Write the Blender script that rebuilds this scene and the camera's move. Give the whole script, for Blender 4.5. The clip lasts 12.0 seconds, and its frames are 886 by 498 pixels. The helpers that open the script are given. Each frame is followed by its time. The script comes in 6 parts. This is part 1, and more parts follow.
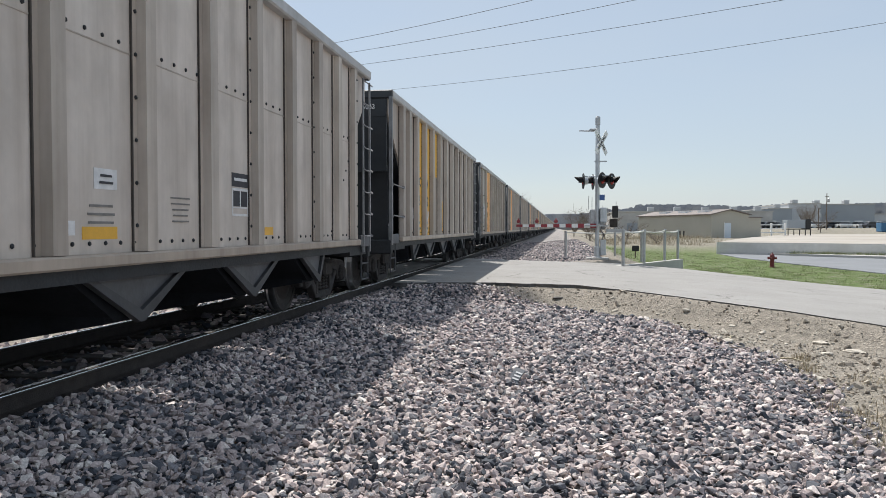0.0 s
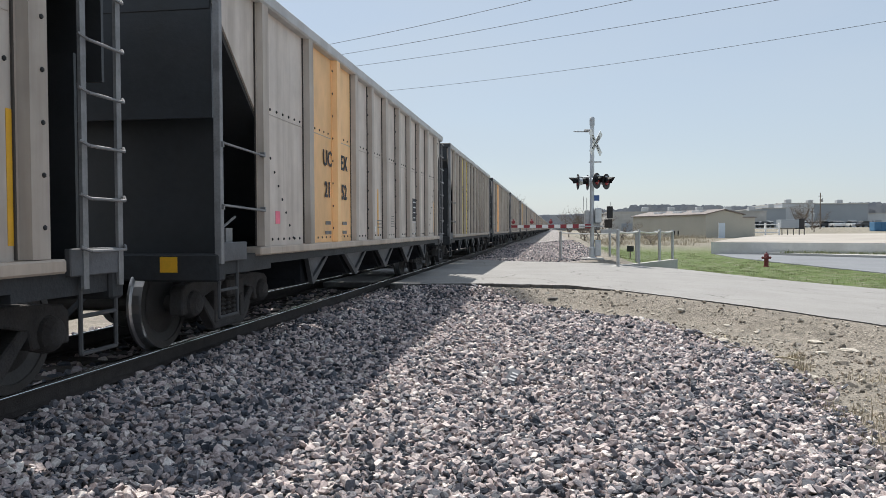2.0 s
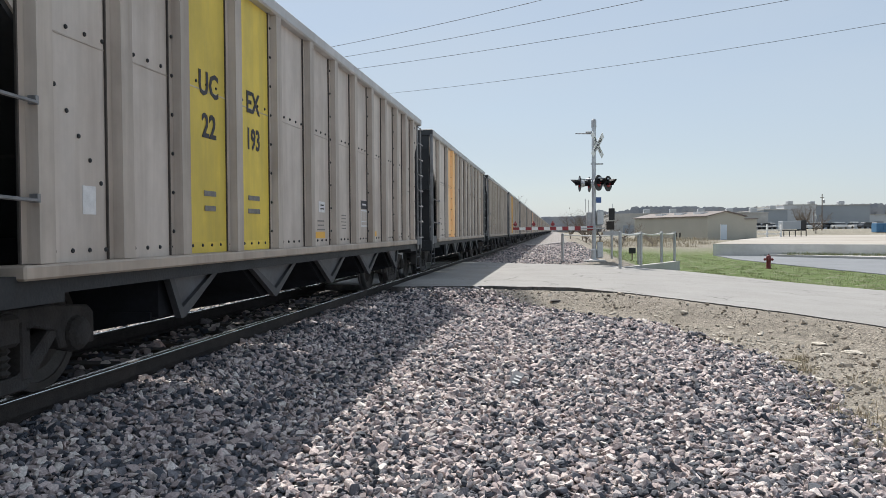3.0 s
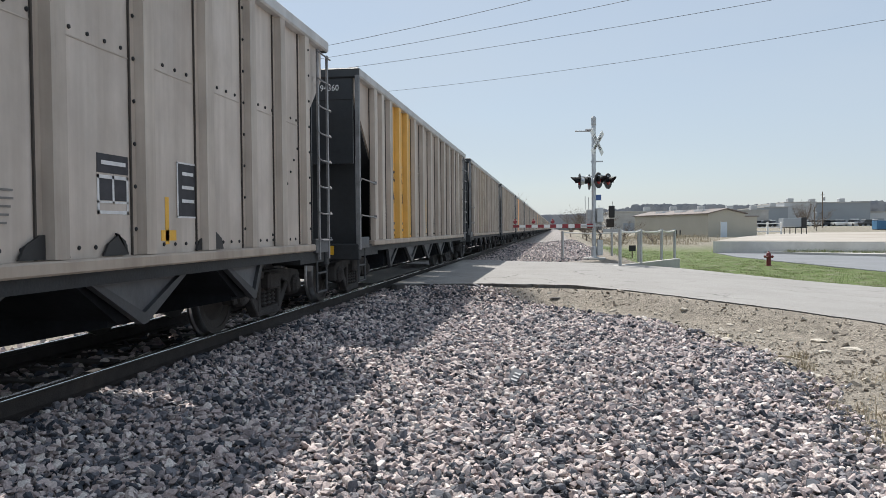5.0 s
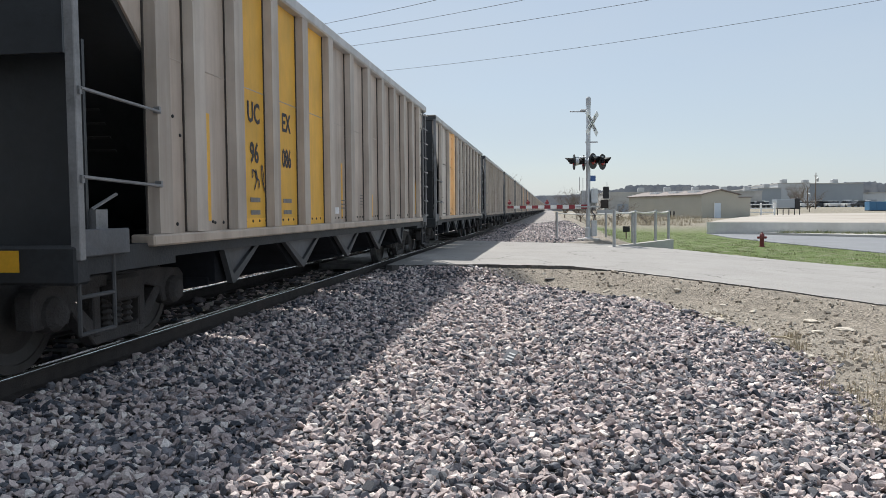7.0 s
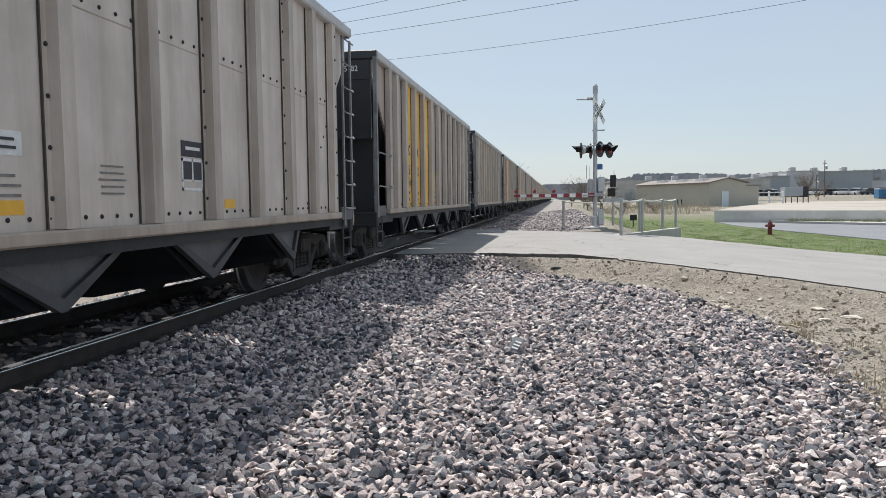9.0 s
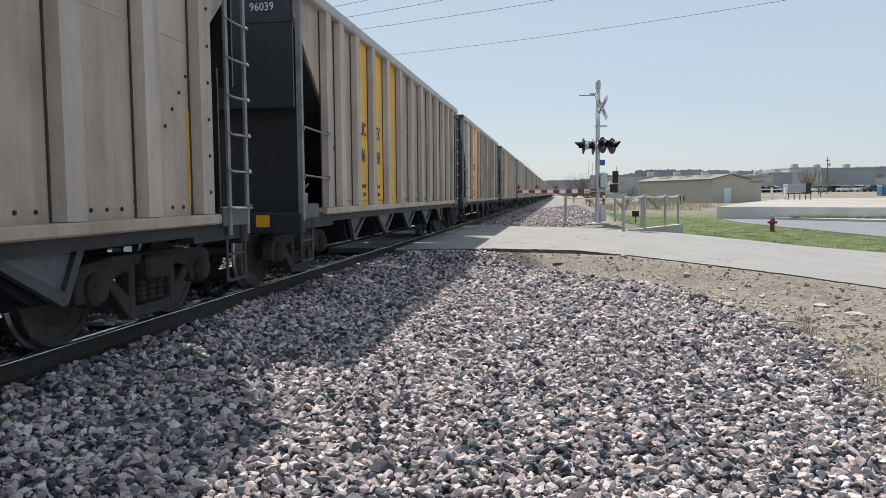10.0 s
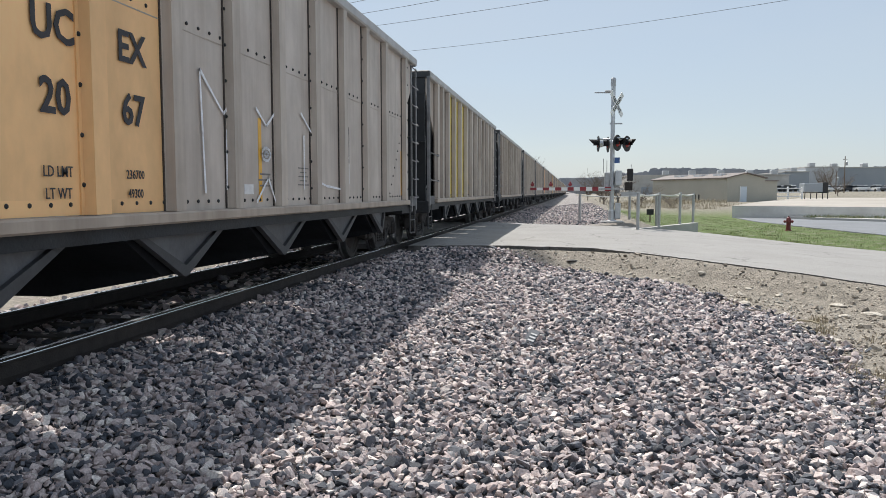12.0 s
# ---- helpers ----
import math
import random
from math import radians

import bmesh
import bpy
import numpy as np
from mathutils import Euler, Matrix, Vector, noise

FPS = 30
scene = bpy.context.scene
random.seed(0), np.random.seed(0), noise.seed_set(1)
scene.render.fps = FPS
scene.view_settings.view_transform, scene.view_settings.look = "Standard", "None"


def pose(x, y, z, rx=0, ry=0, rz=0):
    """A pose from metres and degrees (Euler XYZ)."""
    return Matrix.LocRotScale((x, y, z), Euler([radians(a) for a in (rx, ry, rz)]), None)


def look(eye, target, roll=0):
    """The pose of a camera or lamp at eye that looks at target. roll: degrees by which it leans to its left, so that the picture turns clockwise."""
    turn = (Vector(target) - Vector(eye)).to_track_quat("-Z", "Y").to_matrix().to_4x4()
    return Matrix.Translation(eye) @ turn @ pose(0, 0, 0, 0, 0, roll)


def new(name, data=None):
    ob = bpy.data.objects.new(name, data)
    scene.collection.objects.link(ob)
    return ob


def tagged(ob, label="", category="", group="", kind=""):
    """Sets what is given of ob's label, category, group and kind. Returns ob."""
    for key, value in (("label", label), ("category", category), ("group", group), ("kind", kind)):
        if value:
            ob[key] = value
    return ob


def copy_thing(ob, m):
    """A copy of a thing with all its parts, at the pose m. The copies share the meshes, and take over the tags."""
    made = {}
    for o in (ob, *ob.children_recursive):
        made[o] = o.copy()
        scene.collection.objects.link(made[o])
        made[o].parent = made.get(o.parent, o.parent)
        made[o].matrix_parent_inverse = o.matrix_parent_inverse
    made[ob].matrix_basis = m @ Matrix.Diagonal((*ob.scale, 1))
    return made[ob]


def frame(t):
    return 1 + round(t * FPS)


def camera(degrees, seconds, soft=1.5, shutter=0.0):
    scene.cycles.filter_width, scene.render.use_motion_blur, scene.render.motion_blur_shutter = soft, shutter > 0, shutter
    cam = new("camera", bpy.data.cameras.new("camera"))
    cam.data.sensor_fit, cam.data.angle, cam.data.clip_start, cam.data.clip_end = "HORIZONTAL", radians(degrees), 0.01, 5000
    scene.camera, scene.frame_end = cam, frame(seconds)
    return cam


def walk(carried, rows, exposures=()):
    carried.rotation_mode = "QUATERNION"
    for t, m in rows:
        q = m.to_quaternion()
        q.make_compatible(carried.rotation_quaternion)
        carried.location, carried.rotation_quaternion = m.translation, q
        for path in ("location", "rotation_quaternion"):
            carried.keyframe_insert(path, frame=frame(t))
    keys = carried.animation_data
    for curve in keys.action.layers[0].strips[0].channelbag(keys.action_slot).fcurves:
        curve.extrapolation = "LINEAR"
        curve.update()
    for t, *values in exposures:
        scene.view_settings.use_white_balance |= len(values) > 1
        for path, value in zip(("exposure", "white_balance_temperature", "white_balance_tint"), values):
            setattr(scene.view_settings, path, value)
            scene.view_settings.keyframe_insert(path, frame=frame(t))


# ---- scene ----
cam = camera(60.77, 12.0, soft=0.5)


def view(x, y, z, left, down, lean):
    """The camera's pose: degrees turned left of the track's line, tipped down, and rolled."""
    return pose(x, y, z, 90 - down, 0, left) @ pose(0, 0, 0, 0, 0, lean)


PATH = [
    (0.0, view(-0.000, 0.000, 1.213, 8.79, 1.62, 0.00)),
    (0.5, view(0.001, 0.000, 1.208, 8.74, 1.61, 0.01)),
    (1.0, view(-0.011, -0.003, 1.213, 8.64, 1.56, -0.15)),
    (1.5, view(-0.010, 0.001, 1.208, 8.51, 1.55, -0.21)),
    (2.0, view(-0.005, -0.003, 1.212, 8.41, 1.53, -0.26)),
    (2.5, view(-0.020, 0.008, 1.208, 8.40, 1.46, -0.36)),
    (3.0, view(-0.024, 0.009, 1.217, 8.52, 1.36, -0.38)),
    (5.0, view(-0.007, 0.012, 1.209, 8.55, 1.51, -0.48)),
    (5.5, view(-0.016, 0.008, 1.206, 8.41, 1.68, -0.51)),
    (6.0, view(-0.006, 0.002, 1.217, 8.27, 1.89, -0.62)),
    (6.5, view(-0.002, -0.005, 1.210, 8.10, 2.37, -0.49)),
    (7.0, view(-0.018, 0.021, 1.206, 8.11, 2.96, -0.46)),
    (9.0, view(-0.008, 0.023, 1.199, 8.64, 3.78, -0.63)),
    (9.5, view(0.003, 0.014, 1.190, 8.65, 3.91, -0.57)),
    (10.0, view(-0.014, 0.035, 1.189, 8.78, 4.10, -0.45)),
    (10.5, view(-0.027, 0.032, 1.184, 9.02, 4.29, -0.30)),
    (11.0, view(-0.029, 0.031, 1.187, 9.29, 4.39, -0.21)),
    (11.5, view(-0.025, 0.043, 1.181, 9.56, 4.37, -0.12)),
    (12.0, view(-0.029, 0.032, 1.180, 9.77, 4.32, -0.08)),
]
walk(cam, PATH)

# ---- light ----
SUN_DIR = Vector((-0.319, 0.66, 1.0)).normalized()
world = bpy.data.worlds.new("world")
scene.world = world
world.use_nodes = True
wt = world.node_tree
sky = wt.nodes.new("ShaderNodeTexSky")
sky.sky_type = "NISHITA"
sky.sun_disc = False
sky.sun_elevation = math.asin(SUN_DIR.z)
sky.sun_rotation = math.atan2(SUN_DIR.x, SUN_DIR.y)
sky.air_density, sky.dust_density, sky.ozone_density = 1.0, 0.6, 1.0
geo = wt.nodes.new("ShaderNodeTexCoord")
streak = wt.nodes.new("ShaderNodeMapping")
streak.inputs["Scale"].default_value = (1.2, 1.2, 4.0)
cirrus = wt.nodes.new("ShaderNodeTexNoise")
cirrus.inputs["Scale"].default_value, cirrus.inputs["Detail"].default_value = 1.6, 6
veil = wt.nodes.new("ShaderNodeMapRange")
veil.inputs[1].default_value, veil.inputs[2].default_value, veil.inputs[3].default_value, veil.inputs[4].default_value = 0.35, 0.75, 0.58, 0.85
haze = wt.nodes.new("ShaderNodeMix")
haze.data_type = "RGBA"
haze.inputs[7].default_value = (5.3, 6.1, 7.0, 1)
wt.links.new(geo.outputs["Generated"], streak.inputs[0]), wt.links.new(streak.outputs[0], cirrus.inputs[0])
wt.links.new(cirrus.outputs[0], veil.inputs[0]), wt.links.new(veil.outputs[0], haze.inputs[0])
wt.links.new(sky.outputs[0], haze.inputs[6]), wt.links.new(haze.outputs[2], wt.nodes["Background"].inputs[0])
wt.nodes["Background"].inputs[1].default_value = 0.085
sun = new("sun", bpy.data.lights.new("sun", "SUN"))
sun.data.energy, sun.data.angle, sun.data.color = 4.2, radians(0.53), (1.0, 0.955, 0.89)
sun.matrix_world = look(SUN_DIR * 50, (0, 0, 0))
scene.view_settings.exposure = 0.35


# ---- materials ----
def nodes_of(name):
    m = bpy.data.materials.new(name)
    m.use_nodes = True
    return m, m.node_tree, m.node_tree.nodes["Principled BSDF"]


def plain(name, color, rough=0.6, metal=0.0, vary=0.25, scale=3.0, bump=0.0, bscale=60.0, stretch=(1, 1, 1), dirt=None, dirt_amount=0.5, island=0.0, gloss=0.5):
    """A painted, stained or mineral surface: base colour varied at two scales, optional dirt patches and fine relief."""
    m, tr, b = nodes_of(name)
    n, l = tr.nodes, tr.links
    tc = n.new("ShaderNodeTexCoord")
    mp = n.new("ShaderNodeMapping")
    mp.inputs["Scale"].default_value = stretch
    l.new(tc.outputs["Object"], mp.inputs[0])
    big = n.new("ShaderNodeTexNoise")
    big.inputs["Scale"].default_value, big.inputs["Detail"].default_value = scale, 6
    fine = n.new("ShaderNodeTexNoise")
    fine.inputs["Scale"].default_value, fine.inputs["Detail"].default_value = scale * 9, 4
    l.new(mp.outputs[0], big.inputs[0]), l.new(mp.outputs[0], fine.inputs[0])
    add = n.new("ShaderNodeMath")
    add.operation = "MULTIPLY_ADD"
    add.inputs[1].default_value = 0.45
    l.new(fine.outputs[0], add.inputs[0]), l.new(big.outputs[0], add.inputs[2])
    mr = n.new("ShaderNodeMapRange")
    mr.inputs[1].default_value, mr.inputs[2].default_value = 0.45, 1.0
    mr.inputs[3].default_value, mr.inputs[4].default_value = 1 - vary, 1 + vary
    l.new(add.outputs[0], mr.inputs[0])
    val = mr.outputs[0]
    if island:
        geo = n.new("ShaderNodeNewGeometry")
        m2 = n.new("ShaderNodeMapRange")
        m2.inputs[3].default_value, m2.inputs[4].default_value = 1 - island, 1 + island
        l.new(geo.outputs["Random Per Island"], m2.inputs[0])
        mu = n.new("ShaderNodeMath")
        mu.operation = "MULTIPLY"
        l.new(val, mu.inputs[0]), l.new(m2.outputs[0], mu.inputs[1])
        val = mu.outputs[0]
    col = n.new("ShaderNodeVectorMath")
    col.operation = "SCALE"
    col.inputs[0].default_value = color
    l.new(val, col.inputs[3])
    out = col.outputs[0]
    if dirt:
        dn = n.new("ShaderNodeTexNoise")
        dn.inputs["Scale"].default_value, dn.inputs["Detail"].default_value = scale * 0.6, 8
        dn.inputs["Roughness"].default_value = 0.65
        l.new(mp.outputs[0], dn.inputs[0])
        dr = n.new("ShaderNodeMapRange")
        dr.inputs[1].default_value, dr.inputs[2].default_value = 0.42, 0.7
        dr.inputs[3].default_value, dr.inputs[4].default_value = 0.0, dirt_amount
        l.new(dn.outputs[0], dr.inputs[0])
        mx = n.new("ShaderNodeMix")
        mx.data_type = "RGBA"
        mx.inputs[7].default_value = (*dirt, 1)
        l.new(dr.outputs[0], mx.inputs[0]), l.new(out, mx.inputs[6])
        out = mx.outputs[2]
    l.new(out, b.inputs["Base Color"])
    b.inputs["Roughness"].default_value, b.inputs["Metallic"].default_value = rough, metal
    b.inputs["Specular IOR Level"].default_value = gloss
    if bump:
        bn = n.new("ShaderNodeTexNoise")
        bn.inputs["Scale"].default_value, bn.inputs["Detail"].default_value = bscale, 5
        l.new(tc.outputs["Object"], bn.inputs[0])
        bp = n.new("ShaderNodeBump")
        bp.inputs["Strength"].default_value, bp.inputs["Distance"].default_value = bump, 0.02
        l.new(bn.outputs[0], bp.inputs["Height"]), l.new(bp.outputs[0], b.inputs["Normal"])
    return m


def ramp_mat(name, stops, rough=0.9, island=True, spread=0.0, scale=40.0, bump=0.4):
    """Loose pieces that each take a colour of their own from a ramp."""
    m, tr, b = nodes_of(name)
    n, l = tr.nodes, tr.links
    geo = n.new("ShaderNodeNewGeometry")
    tc = n.new("ShaderNodeTexCoord")
    rp = n.new("ShaderNodeValToRGB")
    rp.color_ramp.interpolation = "LINEAR"
    while len(rp.color_ramp.elements) < len(stops):
        rp.color_ramp.elements.new(0.5)
    for e, (p, c) in zip(rp.color_ramp.elements, stops):
        e.position, e.color = p, (*c, 1)
    l.new(geo.outputs["Random Per Island"], rp.inputs[0])
    ns = n.new("ShaderNodeTexNoise")
    ns.inputs["Scale"].default_value, ns.inputs["Detail"].default_value = scale, 5
    l.new(tc.outputs["Object"], ns.inputs[0])
    mr = n.new("ShaderNodeMapRange")
    mr.inputs[1].default_value, mr.inputs[2].default_value = 0.3, 0.7
    mr.inputs[3].default_value, mr.inputs[4].default_value = 0.72, 1.25
    l.new(ns.outputs[0], mr.inputs[0])
    sc = n.new("ShaderNodeVectorMath")
    sc.operation = "SCALE"
    l.new(rp.outputs[0], sc.inputs[0]), l.new(mr.outputs[0], sc.inputs[3])
    l.new(sc.outputs[0], b.inputs["Base Color"])
    b.inputs["Roughness"].default_value = rough
    bp = n.new("ShaderNodeBump")
    bp.inputs["Strength"].default_value, bp.inputs["Distance"].default_value = bump, 0.01
    l.new(ns.outputs[0], bp.inputs["Height"]), l.new(bp.outputs[0], b.inputs["Normal"])
    return m


def car_side(name, base, grime, amount=0.6):
    """Weathered hopper sheet: upright runs of grime, blotches, and a little difference from car to car."""
    m, tr, b = nodes_of(name)
    n, l = tr.nodes, tr.links
    tc = n.new("ShaderNodeTexCoord")
    oi = n.new("ShaderNodeObjectInfo")
    shift = n.new("ShaderNodeVectorMath")
    shift.operation = "MULTIPLY_ADD"
    shift.inputs[1].default_value = (40, 90, 20)
    l.new(oi.outputs["Random"], shift.inputs[0]), l.new(tc.outputs["Object"], shift.inputs[2])

    def tex(stretch, scale, detail, lo, hi, a, z):
        mp = n.new("ShaderNodeMapping")
        mp.inputs["Scale"].default_value = stretch
        l.new(shift.outputs[0], mp.inputs[0])
        t = n.new("ShaderNodeTexNoise")
        t.inputs["Scale"].default_value, t.inputs["Detail"].default_value = scale, detail
        t.inputs["Roughness"].default_value = 0.62
        l.new(mp.outputs[0], t.inputs[0])
        r = n.new("ShaderNodeMapRange")
        r.inputs[1].default_value, r.inputs[2].default_value = lo, hi
        r.inputs[3].default_value, r.inputs[4].default_value = a, z
        l.new(t.outputs[0], r.inputs[0])
        return r.outputs[0]

    runs = tex((2.4, 2.4, 0.16), 1.5, 4, 0.44, 0.74, 0.0, amount)
    fine = tex((9, 9, 0.3), 1.8, 4, 0.5, 0.8, 0.0, amount * 0.3)
    blot = tex((1, 1, 1), 1.1, 7, 0.45, 0.75, 0.0, amount * 0.55)
    tone = tex((1, 1, 0.6), 2.3, 5, 0.3, 0.7, 0.86, 1.12)
    own = n.new("ShaderNodeMapRange")
    own.inputs[3].default_value, own.inputs[4].default_value = 0.86, 1.06
    l.new(oi.outputs["Random"], own.inputs[0])
    by = n.new("ShaderNodeMath")
    by.operation = "MULTIPLY"
    l.new(tone, by.inputs[0]), l.new(own.outputs[0], by.inputs[1])
    tone = by.outputs[0]
    sc = n.new("ShaderNodeVectorMath")
    sc.operation = "SCALE"
    sc.inputs[0].default_value = base
    l.new(tone, sc.inputs[3])
    m1 = n.new("ShaderNodeMix")
    m1.data_type = "RGBA"
    m1.inputs[7].default_value = (*grime, 1)
    l.new(runs, m1.inputs[0]), l.new(sc.outputs[0], m1.inputs[6])
    m3 = n.new("ShaderNodeMix")
    m3.data_type = "RGBA"
    m3.inputs[7].default_value = (*grime, 1)
    l.new(fine, m3.inputs[0]), l.new(m1.outputs[2], m3.inputs[6])
    m2 = n.new("ShaderNodeMix")
    m2.data_type = "RGBA"
    m2.inputs[7].default_value = (grime[0] * 0.8, grime[1] * 0.75, grime[2] * 0.7, 1)
    l.new(blot, m2.inputs[0]), l.new(m3.outputs[2], m2.inputs[6])
    l.new(m2.outputs[2], b.inputs["Base Color"])
    b.inputs["Roughness"].default_value = 0.55
    b.inputs["Metallic"].default_value = 0.15
    bn = n.new("ShaderNodeTexNoise")
    bn.inputs["Scale"].default_value = 2.2
    l.new(tc.outputs["Object"], bn.inputs[0])
    bp = n.new("ShaderNodeBump")
    bp.inputs["Strength"].default_value, bp.inputs["Distance"].default_value = 0.25, 0.03
    l.new(bn.outputs[0], bp.inputs["Height"]), l.new(bp.outputs[0], b.inputs["Normal"])
    return m


SHEET = car_side("weathered_sheet", (0.66, 0.59, 0.53), (0.27, 0.205, 0.155), 0.42)
SHEET_B = car_side("weathered_sheet_brown", (0.53, 0.45, 0.385), (0.20, 0.145, 0.10), 0.5)
RIB = car_side("weathered_rib", (0.54, 0.475, 0.415), (0.20, 0.15, 0.11), 0.5)
RIB_FOOT = plain("dark_rib_foot", (0.06, 0.052, 0.046), 0.8, 0, 0.3, 6)
CHORD = car_side("chord_metal", (0.52, 0.52, 0.52), (0.32, 0.30, 0.28), 0.4)
SILL_LIGHT = car_side("sill_lip", (0.52, 0.44, 0.365), (0.22, 0.16, 0.12), 0.5)
ORANGE = car_side("orange_paint", (1.0, 0.62, 0.30), (0.62, 0.38, 0.20), 0.10)
YELLOW = car_side("yellow_paint", (0.90, 0.50, 0.065), (0.36, 0.25, 0.07), 0.28)
LEMON = car_side("lemon_paint", (0.82, 0.62, 0.09), (0.36, 0.30, 0.10), 0.4)
BLACK = plain("black_underframe", (0.034, 0.037, 0.041), 0.6, 0, 0.35, 2.5, 0.2, 40, dirt=(0.036, 0.033, 0.03), dirt_amount=0.5, gloss=0.25)
END_BLACK = plain("black_end_paint", (0.030, 0.034, 0.039), 0.42, 0, 0.3, 1.5, 0.1, 30, dirt=(0.05, 0.045, 0.04), dirt_amount=0.4)
HOPPER_GREY = plain("hopper_grey", (0.10, 0.105, 0.115), 0.6, 0, 0.35, 2.0, 0.15, 40, dirt=(0.05, 0.045, 0.04), dirt_amount=0.6)
LADDER_M = plain("ladder_metal", (0.22, 0.22, 0.225), 0.5, 0.2, 0.3, 6, 0.1, 60)
FLANGE = plain("hopper_flange_grey", (0.05, 0.052, 0.056), 0.6, 0, 0.3, 3, 0.1, 40)
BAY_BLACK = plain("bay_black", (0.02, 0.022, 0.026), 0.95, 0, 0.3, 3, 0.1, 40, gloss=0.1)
STRIP = plain("reflective_strip_yellow", (0.78, 0.42, 0.03), 0.4, 0, 0.12, 6)
TRUCK_M = plain("truck_steel", (0.05, 0.048, 0.048), 0.8, 0.0, 0.4, 6, 0.5, 60, dirt=(0.05, 0.04, 0.033), dirt_amount=0.6, gloss=0.3)
WHEEL_M = plain("wheel_steel", (0.05, 0.046, 0.043), 0.6, 0.3, 0.3, 6, 0.2, 60)
TREAD_M = plain("polished_tread", (0.42, 0.42, 0.43), 0.33, 1.0, 0.15, 8)
RAIL_RUST = plain("rail_rust", (0.042, 0.035, 0.032), 0.8, 0.1, 0.35, 8, 0.4, 80)
RAIL_SHINE = plain("rail_shine", (0.80, 0.80, 0.80), 0.2, 1.0, 0.08, 8)
TIE_M = plain("tie_wood", (0.07, 0.06, 0.052), 0.9, 0, 0.5, 5, 0.6, 40, stretch=(0.3, 3, 3))
FADED_INK = plain("faded_ink", (0.20, 0.19, 0.18), 0.7, 0, 0.3, 12)
INK = plain("stencil_ink", (0.045, 0.045, 0.052), 0.7, 0, 0.3, 12)
WHITE_INK = plain("white_marking", (0.72, 0.72, 0.72), 0.6, 0, 0.15, 14)
SPRAY = plain("pale_spray", (0.84, 0.85, 0.88), 0.7, 0, 0.25, 9)
AMBER = car_side("amber_paint", (0.88, 0.51, 0.12), (0.40, 0.27, 0.10), 0.4)
WHITE_FAINT = plain("faded_white_marking", (0.075, 0.075, 0.08), 0.7, 0, 0.3, 14)
PINK = plain("pink_tag", (0.85, 0.20, 0.28), 0.6, 0, 0.1, 10)
ASPHALT = plain("old_asphalt", (0.31, 0.30, 0.288), 0.9, 0, 0.10, 0.8, 0.5, 90, dirt=(0.27, 0.26, 0.245), dirt_amount=0.6)


def crack(m, scale, width, color):
    """Wandering cracks laid over a material's base colour, open in some stretches only."""
    n, l = m.node_tree.nodes, m.node_tree.links
    b = n["Principled BSDF"]
    tc = n.new("ShaderNodeTexCoord")
    wob = n.new("ShaderNodeTexNoise")
    wob.inputs["Scale"].default_value, wob.inputs["Detail"].default_value = 1.4, 5
    l.new(tc.outputs["Object"], wob.inputs[0])
    bend = n.new("ShaderNodeVectorMath")
    bend.operation = "MULTIPLY_ADD"
    bend.inputs[1].default_value = (0.9, 0.9, 0.0)
    l.new(wob.outputs["Color"], bend.inputs[0]), l.new(tc.outputs["Object"], bend.inputs[2])
    cell = n.new("ShaderNodeTexVoronoi")
    cell.feature = "DISTANCE_TO_EDGE"
    cell.voronoi_dimensions = "2D"
    cell.inputs["Scale"].default_value = scale
    l.new(bend.outputs[0], cell.inputs[0])
    line = n.new("ShaderNodeMapRange")
    line.inputs[1].default_value, line.inputs[2].default_value, line.inputs[3].default_value, line.inputs[4].default_value = 0.0, width, 0.85, 0.0
    l.new(cell.outputs["Distance"], line.inputs[0])
    gap = n.new("ShaderNodeTexNoise")
    gap.inputs["Scale"].default_value = 0.35
    l.new(tc.outputs["Object"], gap.inputs[0])
    some = n.new("ShaderNodeMapRange")
    some.inputs[1].default_value, some.inputs[2].default_value = 0.46, 0.60
    l.new(gap.outputs[0], some.inputs[0])
    both = n.new("ShaderNodeMath")
    both.operation = "MULTIPLY"
    l.new(line.outputs[0], both.inputs[0]), l.new(some.outputs[0], both.inputs[1])
    mx = n.new("ShaderNodeMix")
    mx.data_type = "RGBA"
    mx.inputs[7].default_value = (*color, 1)
    l.new(both.outputs[0], mx.inputs[0]), l.new(b.inputs["Base Color"].links[0].from_socket, mx.inputs[6])
    l.new(mx.outputs[2], b.inputs["Base Color"])


crack(ASPHALT, 0.45, 0.016, (0.09, 0.085, 0.08))
EDGE_TAR = plain("broken_asphalt", (0.13, 0.122, 0.115), 0.95, 0, 0.4, 6, 0.8, 30)
CONCRETE = plain("concrete", (0.46, 0.45, 0.43), 0.9, 0, 0.15, 0.5, 0.3, 50, dirt=(0.32, 0.30, 0.27), dirt_amount=0.5)
GALV = plain("galvanised", (0.42, 0.43, 0.44), 0.45, 0.6, 0.18, 9, 0.1, 60)
SIGNAL_BLACK = plain("signal_black", (0.018, 0.018, 0.02), 0.55, 0, 0.2, 8)
ALU = plain("signal_aluminium", (0.52, 0.54, 0.56), 0.42, 0.5, 0.12, 8)
REDLENS = plain("red_lens", (0.30, 0.02, 0.025), 0.15, 0, 0.15, 12)
HYDRANT_RED = plain("hydrant_red", (0.17, 0.025, 0.028), 0.5, 0, 0.3, 14, 0.1, 60)
WHITE_PAINT = plain("white_paint", (0.78, 0.78, 0.77), 0.5, 0, 0.08, 6)
RED_PAINT = plain("red_paint", (0.27, 0.03, 0.04), 0.5, 0, 0.15, 8)
